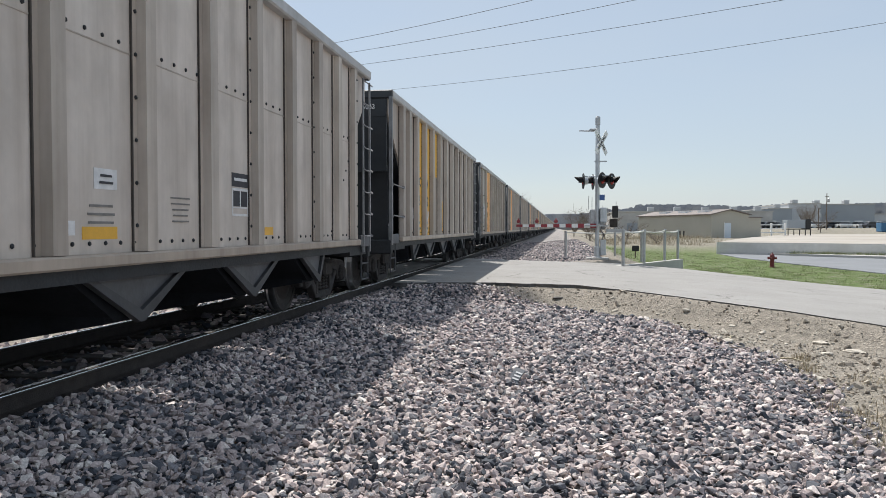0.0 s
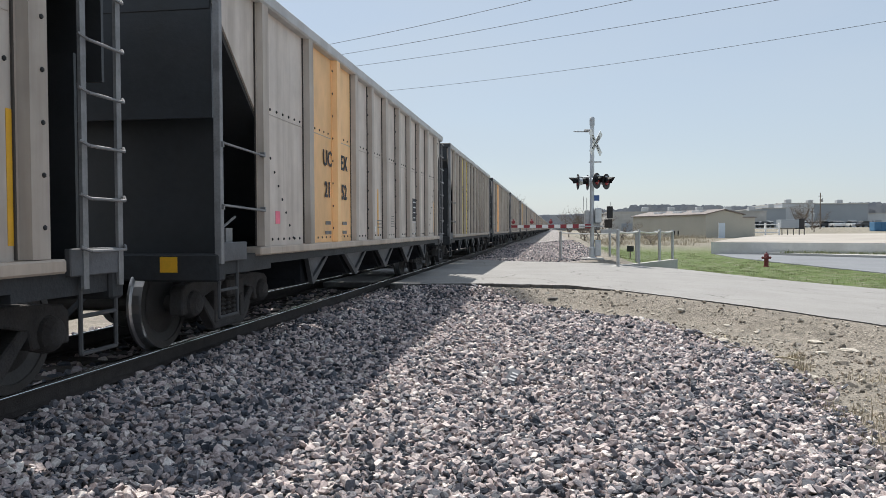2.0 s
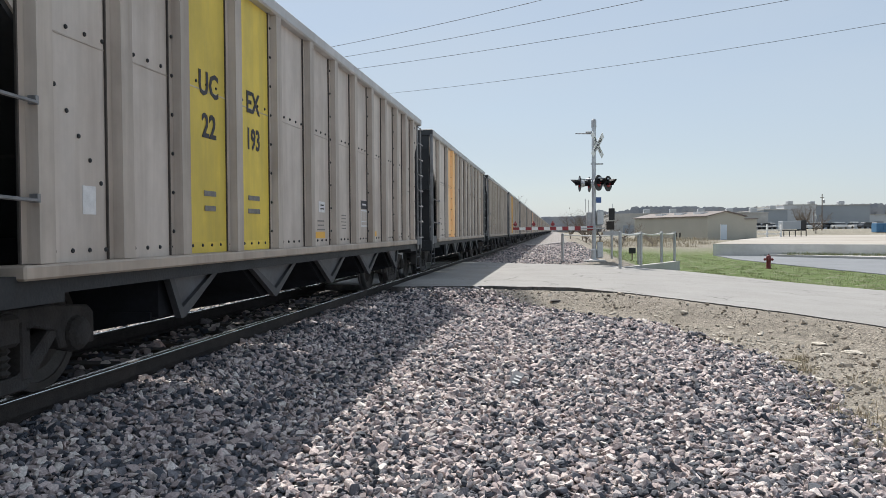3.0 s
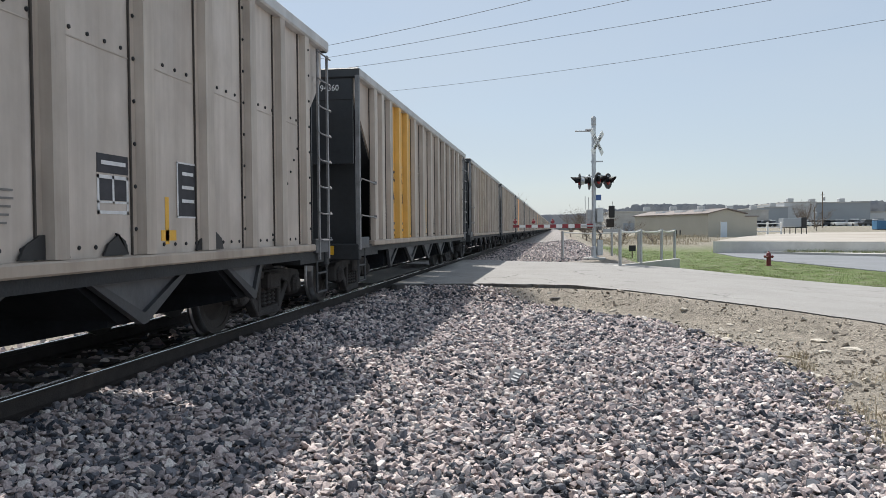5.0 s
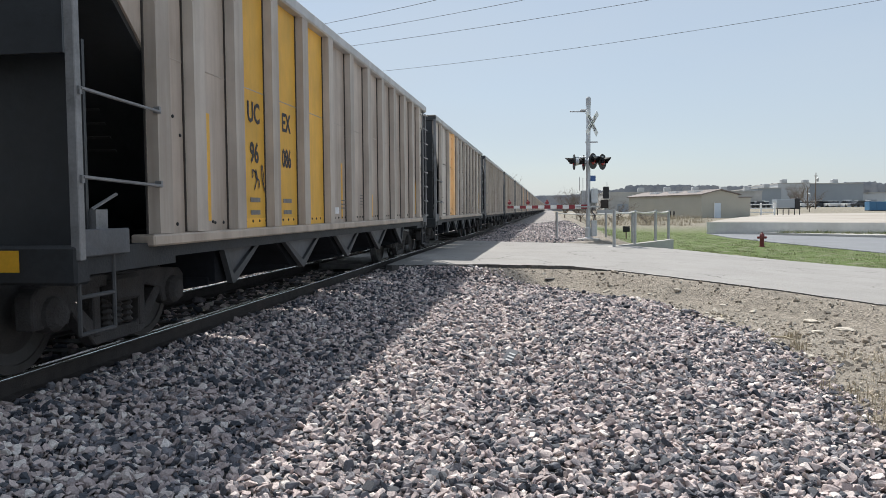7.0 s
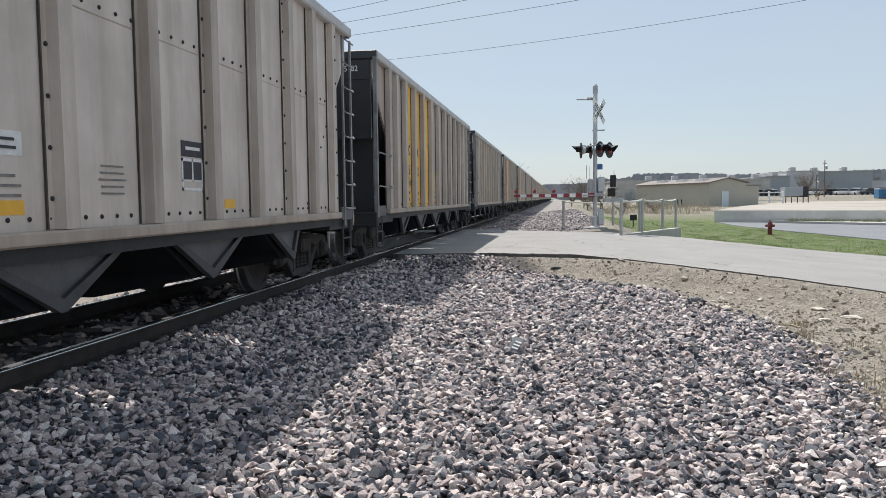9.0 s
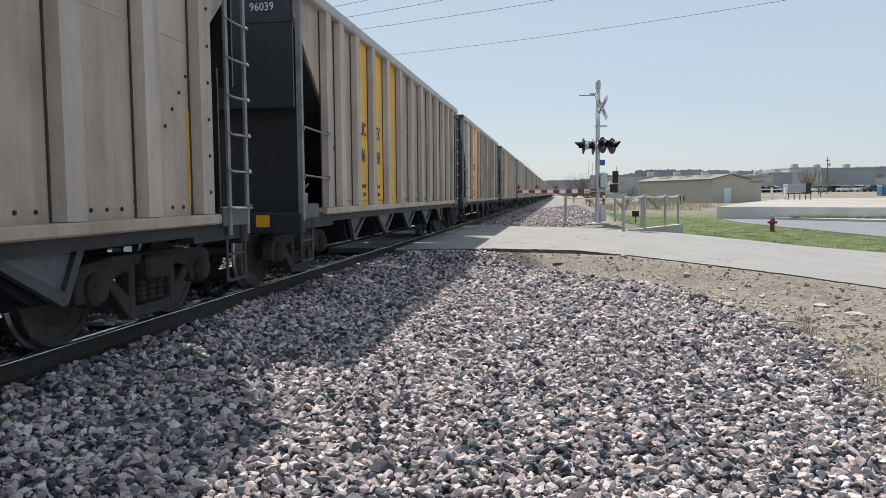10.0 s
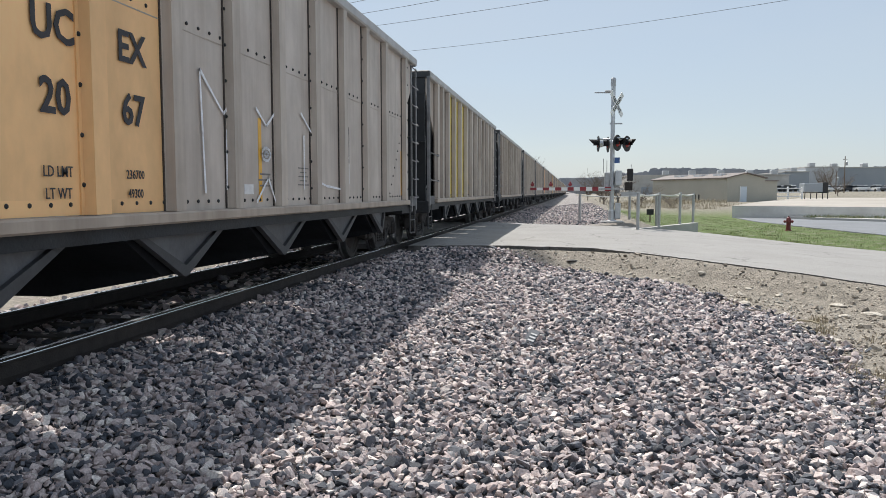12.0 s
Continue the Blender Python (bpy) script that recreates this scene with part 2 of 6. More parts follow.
STONE = ramp_mat("crushed_stone", [(0.0, (0.03, 0.036, 0.048)), (0.18, (0.085, 0.093, 0.112)), (0.36, (0.225, 0.215, 0.232)), (0.52, (0.385, 0.32, 0.31)), (0.70, (0.51, 0.42, 0.405)), (0.88, (0.63, 0.55, 0.52)), (1.0, (0.76, 0.705, 0.665))], 0.74, scale=70, bump=0.45)
PALE_STONE = ramp_mat("dirt_stone", [(0.0, (0.20, 0.17, 0.14)), (0.5, (0.38, 0.33, 0.27)), (1.0, (0.55, 0.50, 0.43))])
DRY = ramp_mat("dry_stalks", [(0.0, (0.26, 0.21, 0.14)), (0.5, (0.40, 0.34, 0.24)), (1.0, (0.52, 0.46, 0.34))], 0.9, bump=0.1)
BLADE = ramp_mat("grass_blades", [(0.0, (0.055, 0.085, 0.02)), (0.5, (0.12, 0.155, 0.04)), (0.72, (0.19, 0.205, 0.075)), (1.0, (0.36, 0.32, 0.17))], 0.8, bump=0.1)
TWIG = ramp_mat("bare_twigs", [(0.0, (0.10, 0.08, 0.065)), (0.5, (0.19, 0.155, 0.125)), (1.0, (0.28, 0.24, 0.20))], 0.9, bump=0.1)
# the haze of distance is mixed into this pale blue-grey
HAZED_WOODS = ramp_mat("hazed_bare_woods", [(0.0, (0.28, 0.295, 0.325)), (0.5, (0.32, 0.33, 0.355)), (1.0, (0.37, 0.375, 0.395))], 0.95, bump=0.05)
TAN_WALL = plain("tan_metal_siding", (0.42, 0.40, 0.34), 0.6, 0, 0.06, 0.4)
ROOF_DARK = plain("brown_metal_roof", (0.17, 0.14, 0.125), 0.6, 0, 0.12, 0.4)
GREY_WALL = plain("grey_siding", (0.30, 0.33, 0.36), 0.6, 0, 0.06, 0.3)
PALE_WALL = plain("pale_siding", (0.52, 0.54, 0.56), 0.6, 0, 0.06, 0.3)
DOOR_M = plain("pale_door", (0.62, 0.68, 0.74), 0.5, 0, 0.05, 2)
GLASS_DARK = plain("dark_glass", (0.03, 0.035, 0.04), 0.1, 0, 0.1, 4)
LOT = plain("blue_grey_asphalt", (0.20, 0.21, 0.225), 0.9, 0, 0.12, 0.4, 0.3, 60)
APRON = plain("pale_concrete_apron", (0.42, 0.39, 0.35), 0.9, 0, 0.2, 0.12, 0.2, 40, dirt=(0.26, 0.215, 0.165), dirt_amount=0.75)
DOCK_WALL = plain("dock_wall_concrete", (0.66, 0.64, 0.61), 0.9, 0, 0.12, 0.5, 0.2, 40, dirt=(0.42, 0.40, 0.37), dirt_amount=0.6)
BLUE_BOX = plain("blue_container", (0.05, 0.16, 0.30), 0.5, 0, 0.15, 1)
GREEN_BOX = plain("green_container", (0.03, 0.22, 0.12), 0.5, 0, 0.15, 1)
BLUE_SIGN = plain("blue_sign", (0.06, 0.13, 0.32), 0.5, 0, 0.05, 4)
CABLE = plain("cable_black", (0.10, 0.10, 0.11), 0.6, 0, 0.1, 4)
ROPE = plain("white_tube", (0.72, 0.70, 0.66), 0.6, 0, 0.1, 9)
WOODPOLE = plain("pole_wood", (0.16, 0.12, 0.09), 0.9, 0, 0.3, 3, 0.3, 30, stretch=(4, 4, 0.4))
CARS_PAINT = [plain("vehicle_white", (0.7, 0.7, 0.7), 0.3, 0, 0.04), plain("vehicle_silver", (0.4, 0.41, 0.42), 0.3, 0.3, 0.04), plain("vehicle_dark", (0.05, 0.055, 0.065), 0.3, 0, 0.04), plain("vehicle_red", (0.3, 0.04, 0.04), 0.3, 0, 0.04)]
RUBBER = plain("tyre_rubber", (0.02, 0.02, 0.02), 0.9, 0, 0.2)
LITTER = plain("grey_plastic", (0.10, 0.11, 0.13), 0.5, 0, 0.2, 20)


# ---- helpers ----
def part(name, bm, material, parent=None, label=""):
    me = bpy.data.meshes.new(name)
    bmesh.ops.recalc_face_normals(bm, faces=bm.faces)
    bm.to_mesh(me)
    bm.free()
    return mesh_part(name, me, material, parent, label)


def mesh_part(name, me, material, parent=None, label=""):
    if not me.materials:
        for m in (material if isinstance(material, (list, tuple)) else [material]):
            me.materials.append(m)
    ob = new(name, me)
    if parent is not None:
        ob.parent = parent
    if label:
        ob["label"] = label
    return ob


def box(bm, x0, x1, y0, y1, z0, z1, bevel=0.0):
    r = bmesh.ops.create_cube(bm, size=1, matrix=Matrix.Translation(((x0 + x1) / 2, (y0 + y1) / 2, (z0 + z1) / 2)) @ Matrix.Diagonal((x1 - x0, y1 - y0, z1 - z0, 1)))
    if bevel:
        es = {e for v in r["verts"] for e in v.link_edges}
        bmesh.ops.bevel(bm, geom=list(es), offset=bevel, segments=1, affect="EDGES")
    return r["verts"]


def rod(bm, a, b, r, seg=8, r2=None):
    a, b = Vector(a), Vector(b)
    d = b - a
    m = Matrix.Translation((a + b) / 2) @ d.to_track_quat("Z", "Y").to_matrix().to_4x4()
    return bmesh.ops.create_cone(bm, cap_ends=True, segments=seg, radius1=r, radius2=r if r2 is None else r2, depth=d.length, matrix=m)["verts"]


def prism(bm, pts, axis, lo, hi):
    """A closed outline pushed along an axis: 'x' takes (y, z) points, 'y' takes (x, z), 'z' takes (x, y)."""
    def at(p, h):
        return {"x": (h, p[0], p[1]), "y": (p[0], h, p[1]), "z": (p[0], p[1], h)}[axis]
    lower = [bm.verts.new(at(p, lo)) for p in pts]
    upper = [bm.verts.new(at(p, hi)) for p in pts]
    n = len(pts)
    bm.faces.new(lower[::-1]), bm.faces.new(upper)
    for i in range(n):
        bm.faces.new((lower[i], lower[(i + 1) % n], upper[(i + 1) % n], upper[i]))


def tube(bm, pts, r, seg=6):
    """One continuous round tube along a line of points."""
    rings = []
    for i, p in enumerate(pts):
        d = (pts[min(i + 1, len(pts) - 1)] - pts[max(i - 1, 0)]).normalized()
        s = d.cross(Vector((0, 0, 1))).normalized()
        u = s.cross(d)
        rings.append([bm.verts.new(p + (s * math.cos(6.28319 * k / seg) + u * math.sin(6.28319 * k / seg)) * r) for k in range(seg)])
    for a, b in zip(rings, rings[1:]):
        for k in range(seg):
            bm.faces.new((a[k], a[(k + 1) % seg], b[(k + 1) % seg], b[k]))
    bm.faces.new(rings[0][::-1]), bm.faces.new(rings[-1])


def lathe(bm, profile, m, seg=16):
    """A turned body: (radius, height) pairs about the z axis of m."""
    rings = [[bm.verts.new(m @ Vector((r * math.cos(2 * math.pi * i / seg), r * math.sin(2 * math.pi * i / seg), h))) for i in range(seg)] for r, h in profile]
    for a, b in zip(rings, rings[1:]):
        for i in range(seg):
            bm.faces.new((a[i], a[(i + 1) % seg], b[(i + 1) % seg], b[i]))
    bm.faces.new(rings[0][::-1]), bm.faces.new(rings[-1])


def empty(name, m=None):
    ob = new(name)
    if m is not None:
        ob.matrix_basis = m
    return ob


_words = {}


def words(text, size, squeeze=1.0):
    """The mesh of a line of writing, upright on the side that faces +x and reading towards +y."""
    key = (text, size, squeeze)
    if key not in _words:
        cu = bpy.data.curves.new("words", "FONT")
        cu.body, cu.size, cu.align_x, cu.extrude, cu.offset = text, size, "CENTER", 0.0015, size * (0.022 if size > 0.15 else 0.004)
        cu.resolution_u = 2
        ob = bpy.data.objects.new("words", cu)
        me = bpy.data.meshes.new_from_object(ob)
        me.transform(Matrix.Rotation(radians(90), 4, "Z") @ Matrix.Rotation(radians(90), 4, "X") @ Matrix.Diagonal((squeeze, 1, 1, 1)))
        bpy.data.objects.remove(ob)
        bpy.data.curves.remove(cu)
        _words[key] = me
    return _words[key].copy()


# ---- ground, road and track ----
TRACK_X = -4.78
ROAD_X = [-14, -4, -1.6, 0, 2, 4, 6, 9, 14, 30, 80]
ROAD_Z = [-0.02, -0.02, -0.05, -0.06, -0.12, -0.22, -0.36, -0.55, -0.72, -0.85, -0.85]
NEAR_X, NEAR_Y = [-14, -3.7, -1.6, 0.5, 2.3, 3.9, 4.95, 9, 14, 30, 80], [17.2, 16.7, 17.35, 17.0, 15.3, 13.55, 12.4, 9.0, 6.0, 0, -14]
FAR_X, FAR_Y = [-14, -3.2, -1.5, 0.2, 2.3, 4.2, 5.8, 7, 9.2, 14, 30, 80], [30.5, 30.2, 29.3, 28.9, 29.0, 27.6, 26.2, 24.6, 23.2, 20.8, 15, 2]


def road_z(x):
    return float(np.interp(x, ROAD_X, ROAD_Z))


def smooth(a, b, v):
    t = min(1.0, max(0.0, (v - a) / (b - a)))
    return t * t * (3 - 2 * t)


def ground_z(x, y):
    """Height of the bare ground: track bed, ballast shoulder, ditch, lower lot and the rise behind it."""
    near = float(np.interp(x, [-40, -9, -7.2, -6.2, -3.35, -2.6, -1, 1.5, 3, 5, 9, 40], [-0.6, -0.6, -0.45, -0.245, -0.245, -0.33, -0.41, -0.45, -0.52, -0.6, -0.75, -0.85]))
    far = float(np.interp(x, [-40, -9, -7.2, -6.2, -3.35, -2.4, -1.2, 1.0, 2.2, 3.4, 5.2, 9, 40], [-0.6, -0.6, -0.45, -0.245, -0.245, -0.31, -0.22, -0.02, 0.02, -0.3, -0.6, -0.8, -0.82]))
    far += 0.75 * smooth(60, 92, y) * smooth(3, 9, x) + 1.2 * smooth(125, 190, y) * smooth(22, 45, x)
    z = near + (far - near) * smooth(20, 30, y)
    z += (noise.noise((x * 0.6, y * 0.6, 0)) * 0.03 + noise.noise((x * 2.1, y * 2.1, 4)) * 0.012) * smooth(-3.4, -2.2, x)
    yn, yf = float(np.interp(x, NEAR_X, NEAR_Y)), float(np.interp(x, FAR_X, FAR_Y))
    k = smooth(yn - 1.6, yn - 0.1, y) * (1 - smooth(yf + 0.1, yf + 1.6, y))
    if x > -16:
        k *= 1 if (x > -3.3 or x < -6.3) else 0
        z = z + (road_z(x) - float(np.interp(x, [0.4, 1.2, 8, 12], [0.075, 0.02, 0.02, 0.04])) - z) * k
    return z


def axis(stops):
    out = []
    for a, b, n in stops:
        out += list(np.linspace(a, b, n, endpoint=False))
    return out + [stops[-1][1]]


def terrain(name, material):
    xs = axis([(-3000, -300, 6), (-300, -40, 10), (-40, -8, 12), (-8, 12, 100), (12, 40, 40), (40, 300, 14), (300, 3000, 6)])
    ys = axis([(-300, -20, 8), (-20, 0, 20), (0, 36, 160), (36, 110, 60), (110, 400, 16), (400, 4000, 6)])
    v = [(x, y, ground_z(x, y)) for y in ys for x in xs]
    w = len(xs)
    f = [(j * w + i, j * w + i + 1, (j + 1) * w + i + 1, (j + 1) * w + i) for j in range(len(ys) - 1) for i in range(w - 1)]
    me = bpy.data.meshes.new(name)
    me.from_pydata(v, [], f)
    for p in me.polygons:
        p.use_smooth = True
    return mesh_part(name, me, material)


def ground_material():
    """Dry sandy dirt with pale stones, passing into short spring grass right of and beyond the road."""
    m, tr, b = nodes_of("dirt_and_grass")
    n, l = tr.nodes, tr.links
    tc = n.new("ShaderNodeTexCoord")

    def noise_tex(scale, detail=6, rough=0.6):
        t = n.new("ShaderNodeTexNoise")
        t.inputs["Scale"].default_value, t.inputs["Detail"].default_value, t.inputs["Roughness"].default_value = scale, detail, rough
        l.new(tc.outputs["Object"], t.inputs[0])
        return t.outputs[0]

    def ramp(src, stops):
        r = n.new("ShaderNodeValToRGB")
        while len(r.color_ramp.elements) < len(stops):
            r.color_ramp.elements.new(0.5)
        for e, (p, c) in zip(r.color_ramp.elements, stops):
            e.position, e.color = p, (*c, 1)
        l.new(src, r.inputs[0])
        return r.outputs[0]

    def mix(fac, a, c):
        x = n.new("ShaderNodeMix")
        x.data_type = "RGBA"
        l.new(fac, x.inputs[0]), l.new(a, x.inputs[6]), l.new(c, x.inputs[7])
        return x.outputs[2]

    def ranged(src, a, z, lo=0.0, hi=1.0):
        r = n.new("ShaderNodeMapRange")
        r.inputs[1].default_value, r.inputs[2].default_value, r.inputs[3].default_value, r.inputs[4].default_value = a, z, lo, hi
        l.new(src, r.inputs[0])
        return r.outputs[0]

    def math2(op, a, c):
        x = n.new("ShaderNodeMath")
        x.operation = op
        l.new(a, x.inputs[0])
        if isinstance(c, float):
            x.inputs[1].default_value = c
        else:
            l.new(c, x.inputs[1])
        return x.outputs[0]

    dirt = ramp(noise_tex(7, 8, 0.7), [(0.3, (0.12, 0.105, 0.088)), (0.5, (0.23, 0.205, 0.17)), (0.68, (0.39, 0.345, 0.285))])
    pebble = n.new("ShaderNodeTexVoronoi")
    pebble.inputs["Scale"].default_value = 38
    l.new(tc.outputs["Object"], pebble.inputs[0])
    stones = ramp(ranged(pebble.outputs["Color"], 0, 1), [(0.0, (0.16, 0.14, 0.12)), (0.6, (0.31, 0.27, 0.222)), (1.0, (0.50, 0.455, 0.385))])
    dirt = mix(ranged(noise_tex(1.3), 0.4, 0.6, 0.15, 0.75), dirt, stones)
    grass = ramp(noise_tex(16, 8, 0.75), [(0.3, (0.045, 0.065, 0.015)), (0.48, (0.085, 0.135, 0.025)), (0.62, (0.13, 0.175, 0.04)), (0.75, (0.22, 0.20, 0.095))])
    xyz = n.new("ShaderNodeSeparateXYZ")
    l.new(tc.outputs["Object"], xyz.inputs[0])
    wob = math2("MULTIPLY", math2("SUBTRACT", noise_tex(0.5, 5), 0.5), 5.0)
    gx = math2("ADD", xyz.outputs[0], wob)
    gy = math2("ADD", xyz.outputs[1], wob)
    over = math2("MULTIPLY", math2("MULTIPLY", ranged(gx, 2.6, 3.6), ranged(gy, 21.0, 22.0)), ranged(gy, 62.0, 75.0, 1.0, 0.12))
    thin = ranged(noise_tex(2.2, 7, 0.7), 0.36, 0.5, 0.35, 1.0)
    # the shade in the gaps between ballast stones, painted dark on the ground beneath
    gap_shade = ramp(noise_tex(30, 5, 0.7), [(0.3, (0.05, 0.048, 0.046)), (0.7, (0.13, 0.12, 0.112))])
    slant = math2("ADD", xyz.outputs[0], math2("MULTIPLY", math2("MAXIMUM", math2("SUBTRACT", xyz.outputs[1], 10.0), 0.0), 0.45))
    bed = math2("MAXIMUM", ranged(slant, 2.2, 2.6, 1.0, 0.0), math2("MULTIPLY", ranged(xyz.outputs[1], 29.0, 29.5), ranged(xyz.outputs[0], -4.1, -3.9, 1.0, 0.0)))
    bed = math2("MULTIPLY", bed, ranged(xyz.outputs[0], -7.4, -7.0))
    chips = ramp(ranged(pebble.outputs["Color"], 0, 1), [(0.0, (0.10, 0.10, 0.11)), (0.5, (0.28, 0.26, 0.25)), (1.0, (0.50, 0.46, 0.43))])
    strip = math2("MULTIPLY", ranged(xyz.outputs[1], 29.2, 30.0), ranged(math2("ADD", xyz.outputs[0], math2("MULTIPLY", wob, 0.2)), 0.9, 1.6, 1.0, 0.0))
    bare = mix(strip, mix(math2("MULTIPLY", over, thin), dirt, grass), chips)
    l.new(mix(bed, bare, gap_shade), b.inputs["Base Color"])
    b.inputs["Roughness"].default_value = 0.95
    bp = n.new("ShaderNodeBump")
    bp.inputs["Strength"].default_value, bp.inputs["Distance"].default_value = 0.8, 0.03
    l.new(pebble.outputs["Distance"], bp.inputs["Height"]), l.new(bp.outputs[0], b.inputs["Normal"])
    return m


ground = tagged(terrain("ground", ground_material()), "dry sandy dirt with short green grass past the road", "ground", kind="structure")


def band(name, material, x_stops, lo_fn, hi_fn, z_fn, thick, rows=10):
    """A slab with a wavy plan: top skin and sides."""
    bm = bmesh.new()
    grid = []
    for x in x_stops:
        a, c = lo_fn(x), hi_fn(x)
        grid.append([bm.verts.new((x, a + (c - a) * j / rows, z_fn(x, a + (c - a) * j / rows))) for j in range(rows + 1)])
    for g, h in zip(grid, grid[1:]):
        for j in range(rows):
            bm.faces.new((g[j], h[j], h[j + 1], g[j + 1]))
    edge = [e for e in bm.edges if e.is_boundary]
    low = bmesh.ops.extrude_edge_only(bm, edges=edge)
    for v in (g for g in low["geom"] if isinstance(g, bmesh.types.BMVert)):
        v.co.z -= thick
    bm.normal_update()
    for f in bm.faces:
        if abs(f.normal.z) < 0.5:
            f.material_index = 1
    return part(name, bm, [material, EDGE_TAR])


def ragged(x, seed):
    return noise.noise((x * 1.7, seed, 0)) * 0.16 + noise.noise((x * 6.0, seed, 3)) * 0.11


ROAD_STOPS = axis([(-3.7, 12, 120), (12, 80, 40)])
road = band("road", ASPHALT, ROAD_STOPS, lambda x: float(np.interp(x, NEAR_X, NEAR_Y)) + ragged(x, 1), lambda x: float(np.interp(x, FAR_X, FAR_Y)) + ragged(x, 9) * 0.5,
            lambda x, y: road_z(x) + noise.noise((x * 0.5, y * 0.5, 7)) * 0.012, 0.14)
tagged(road, "pale worn asphalt road with a broken edge, over a level crossing", "road", kind="structure")
far_road = band("road", ASPHALT, axis([(-14, -6.0, 10)]), lambda x: 17.0, lambda x: 30.0, lambda x, y: -0.02, 0.14)
tagged(far_road, "pale worn asphalt road beyond the rails", "road", kind="structure")
between = band("crossing_panel", ASPHALT, [-5.35, -4.78, -4.2], lambda x: 17.0, lambda x: 30.0, lambda x, y: -0.02, 0.12)
tagged(between, "asphalt crossing filler between the two rails", "crossing panel", kind="structure")

track = tagged(empty("railroad_track", pose(TRACK_X, 0, 0)), "steel railroad track on dark wooden ties in ballast", "railroad track", kind="structure")
RAIL_PROFILE = [(-0.07, -0.18), (0.07, -0.18), (0.07, -0.165), (0.012, -0.145), (0.012, -0.045), (0.037, -0.035), (0.037, -0.006), (0.026, -0.001), (-0.026, -0.001), (-0.037, -0.006), (-0.037, -0.035), (-0.012, -0.045), (-0.012, -0.145), (-0.07, -0.165)]
for side in (-1, 1):
    bm = bmesh.new()
    prism(bm, [(side * 0.7545 + px, pz) for px, pz in RAIL_PROFILE], "y", -60, 900)
    rail = part("rail", bm, RAIL_RUST, track)
    bm = bmesh.new()
    prism(bm, [(side * 0.7545 + px, pz) for px, pz in ((-0.016, -0.003), (-0.014, 0.001), (0.008, 0.001), (0.01, -0.003)) if side < 0] or [(side * 0.7545 + px, pz) for px, pz in ((-0.033, -0.004), (-0.026, 0.001), (0.022, 0.001), (0.0345, -0.006), (0.0385, -0.016), (0.03, -0.016), (0.0, -0.004))], "y", -60, 900)
    part("rail_head", bm, RAIL_SHINE, rail, "polished running surface of the rail")
bm = bmesh.new()
box(bm, -1.3, 1.3, -0.115, 0.115, -0.34, -0.185, 0.012)
tie_mesh = part("tie", bm, TIE_M, track)
tie_mesh.location.y = -6
for i in range(1, 150):
    y = -6 + i * 0.5
    if 16.9 < y < 30.1:
        continue
    t = mesh_part("tie", tie_mesh.data, TIE_M, track)
    t.location = (random.uniform(-0.03, 0.03), y + random.uniform(-0.02, 0.02), random.uniform(-0.008, 0.006))


# ---- ballast ----
def chip(seed):
    """One crushed stone: the hull of a few points, sharp-edged and rather flat."""
    r = random.Random(seed)
    bm = bmesh.new()
    for _ in range(12):
        d = Vector((r.gauss(0, 1), r.gauss(0, 1), r.gauss(0, 1))).normalized()
        d = Vector([math.copysign(abs(c) ** 0.7, c) for c in d])
        bm.verts.new((d.x * 1.15, d.y * 0.9, d.z * 0.62))
    hull = bmesh.ops.convex_hull(bm, input=bm.verts[:])
    bmesh.ops.delete(bm, geom=[g for g in hull["geom_interior"] if isinstance(g, bmesh.types.BMVert)], context="VERTS")
    bmesh.ops.triangulate(bm, faces=bm.faces[:])
    bm.verts.index_update()
    out = np.array([v.co[:] for v in bm.verts]), np.array([[v.index for v in f.verts] for f in bm.faces])
    bm.free()
    return out


CHIPS = [chip(100 + i) for i in range(28)]


def stones(name, spots, material):
    """Crushed stones in one mesh, turned and stretched copies of a few chips. Spots: x, y, z, size."""
    rng = np.random.default_rng(5)
    pick = rng.integers(0, len(CHIPS), len(spots))
    verts, tris, base = [], [], 0
    for c, (shape, faces) in enumerate(CHIPS):
        sp = spots[pick == c]
        n = len(sp)
        v = shape[None] * rng.uniform(0.75, 1.3, (n, 1, 3))
        a, b, d = rng.uniform(0, 6.283, n), rng.normal(0, 0.5, n), rng.normal(0, 0.5, n)
        for ang, i, j in ((b, 1, 2), (d, 0, 2), (a, 0, 1)):
            ca, sa = np.cos(ang)[:, None], np.sin(ang)[:, None]
            p, q = v[:, :, i].copy(), v[:, :, j].copy()
            v[:, :, i], v[:, :, j] = p * ca - q * sa, p * sa + q * ca
        v = v * sp[:, None, 3:4] + sp[:, None, :3]
        verts.append(v.reshape(-1, 3))
        tris.append((faces[None] + (base + np.arange(n) * len(shape))[:, None, None]).reshape(-1, 3))
        base += n * len(shape)
    v, t = np.concatenate(verts), np.concatenate(tris)
    me = bpy.data.meshes.new(name)
    me.vertices.add(len(v))
    me.vertices.foreach_set("co", v.reshape(-1).astype(np.float32))
    me.loops.add(t.size)
    me.loops.foreach_set("vertex_index", t.reshape(-1).astype(np.int32))
    me.polygons.add(len(t))
    me.polygons.foreach_set("loop_start", np.arange(0, t.size, 3, dtype=np.int32))
    me.update()
    me.validate()
    me.shade_flat()
    return mesh_part(name, me, material)


def ballast_right(y):
    """Where the stone bed gives way to dirt."""
    return float(np.interp(y, [-5, 3, 5.5, 6.8, 9.4, 11.3, 13.7, 15, 17, 18.2, 29, 30, 37, 52, 110], [2.3, 2.2, 2.25, 2.4, 2.8, 2.4, 1.5, 0.4, -1.7, -2.4, -2.4, 1.2, 1.7, 1.7, 1.2]))


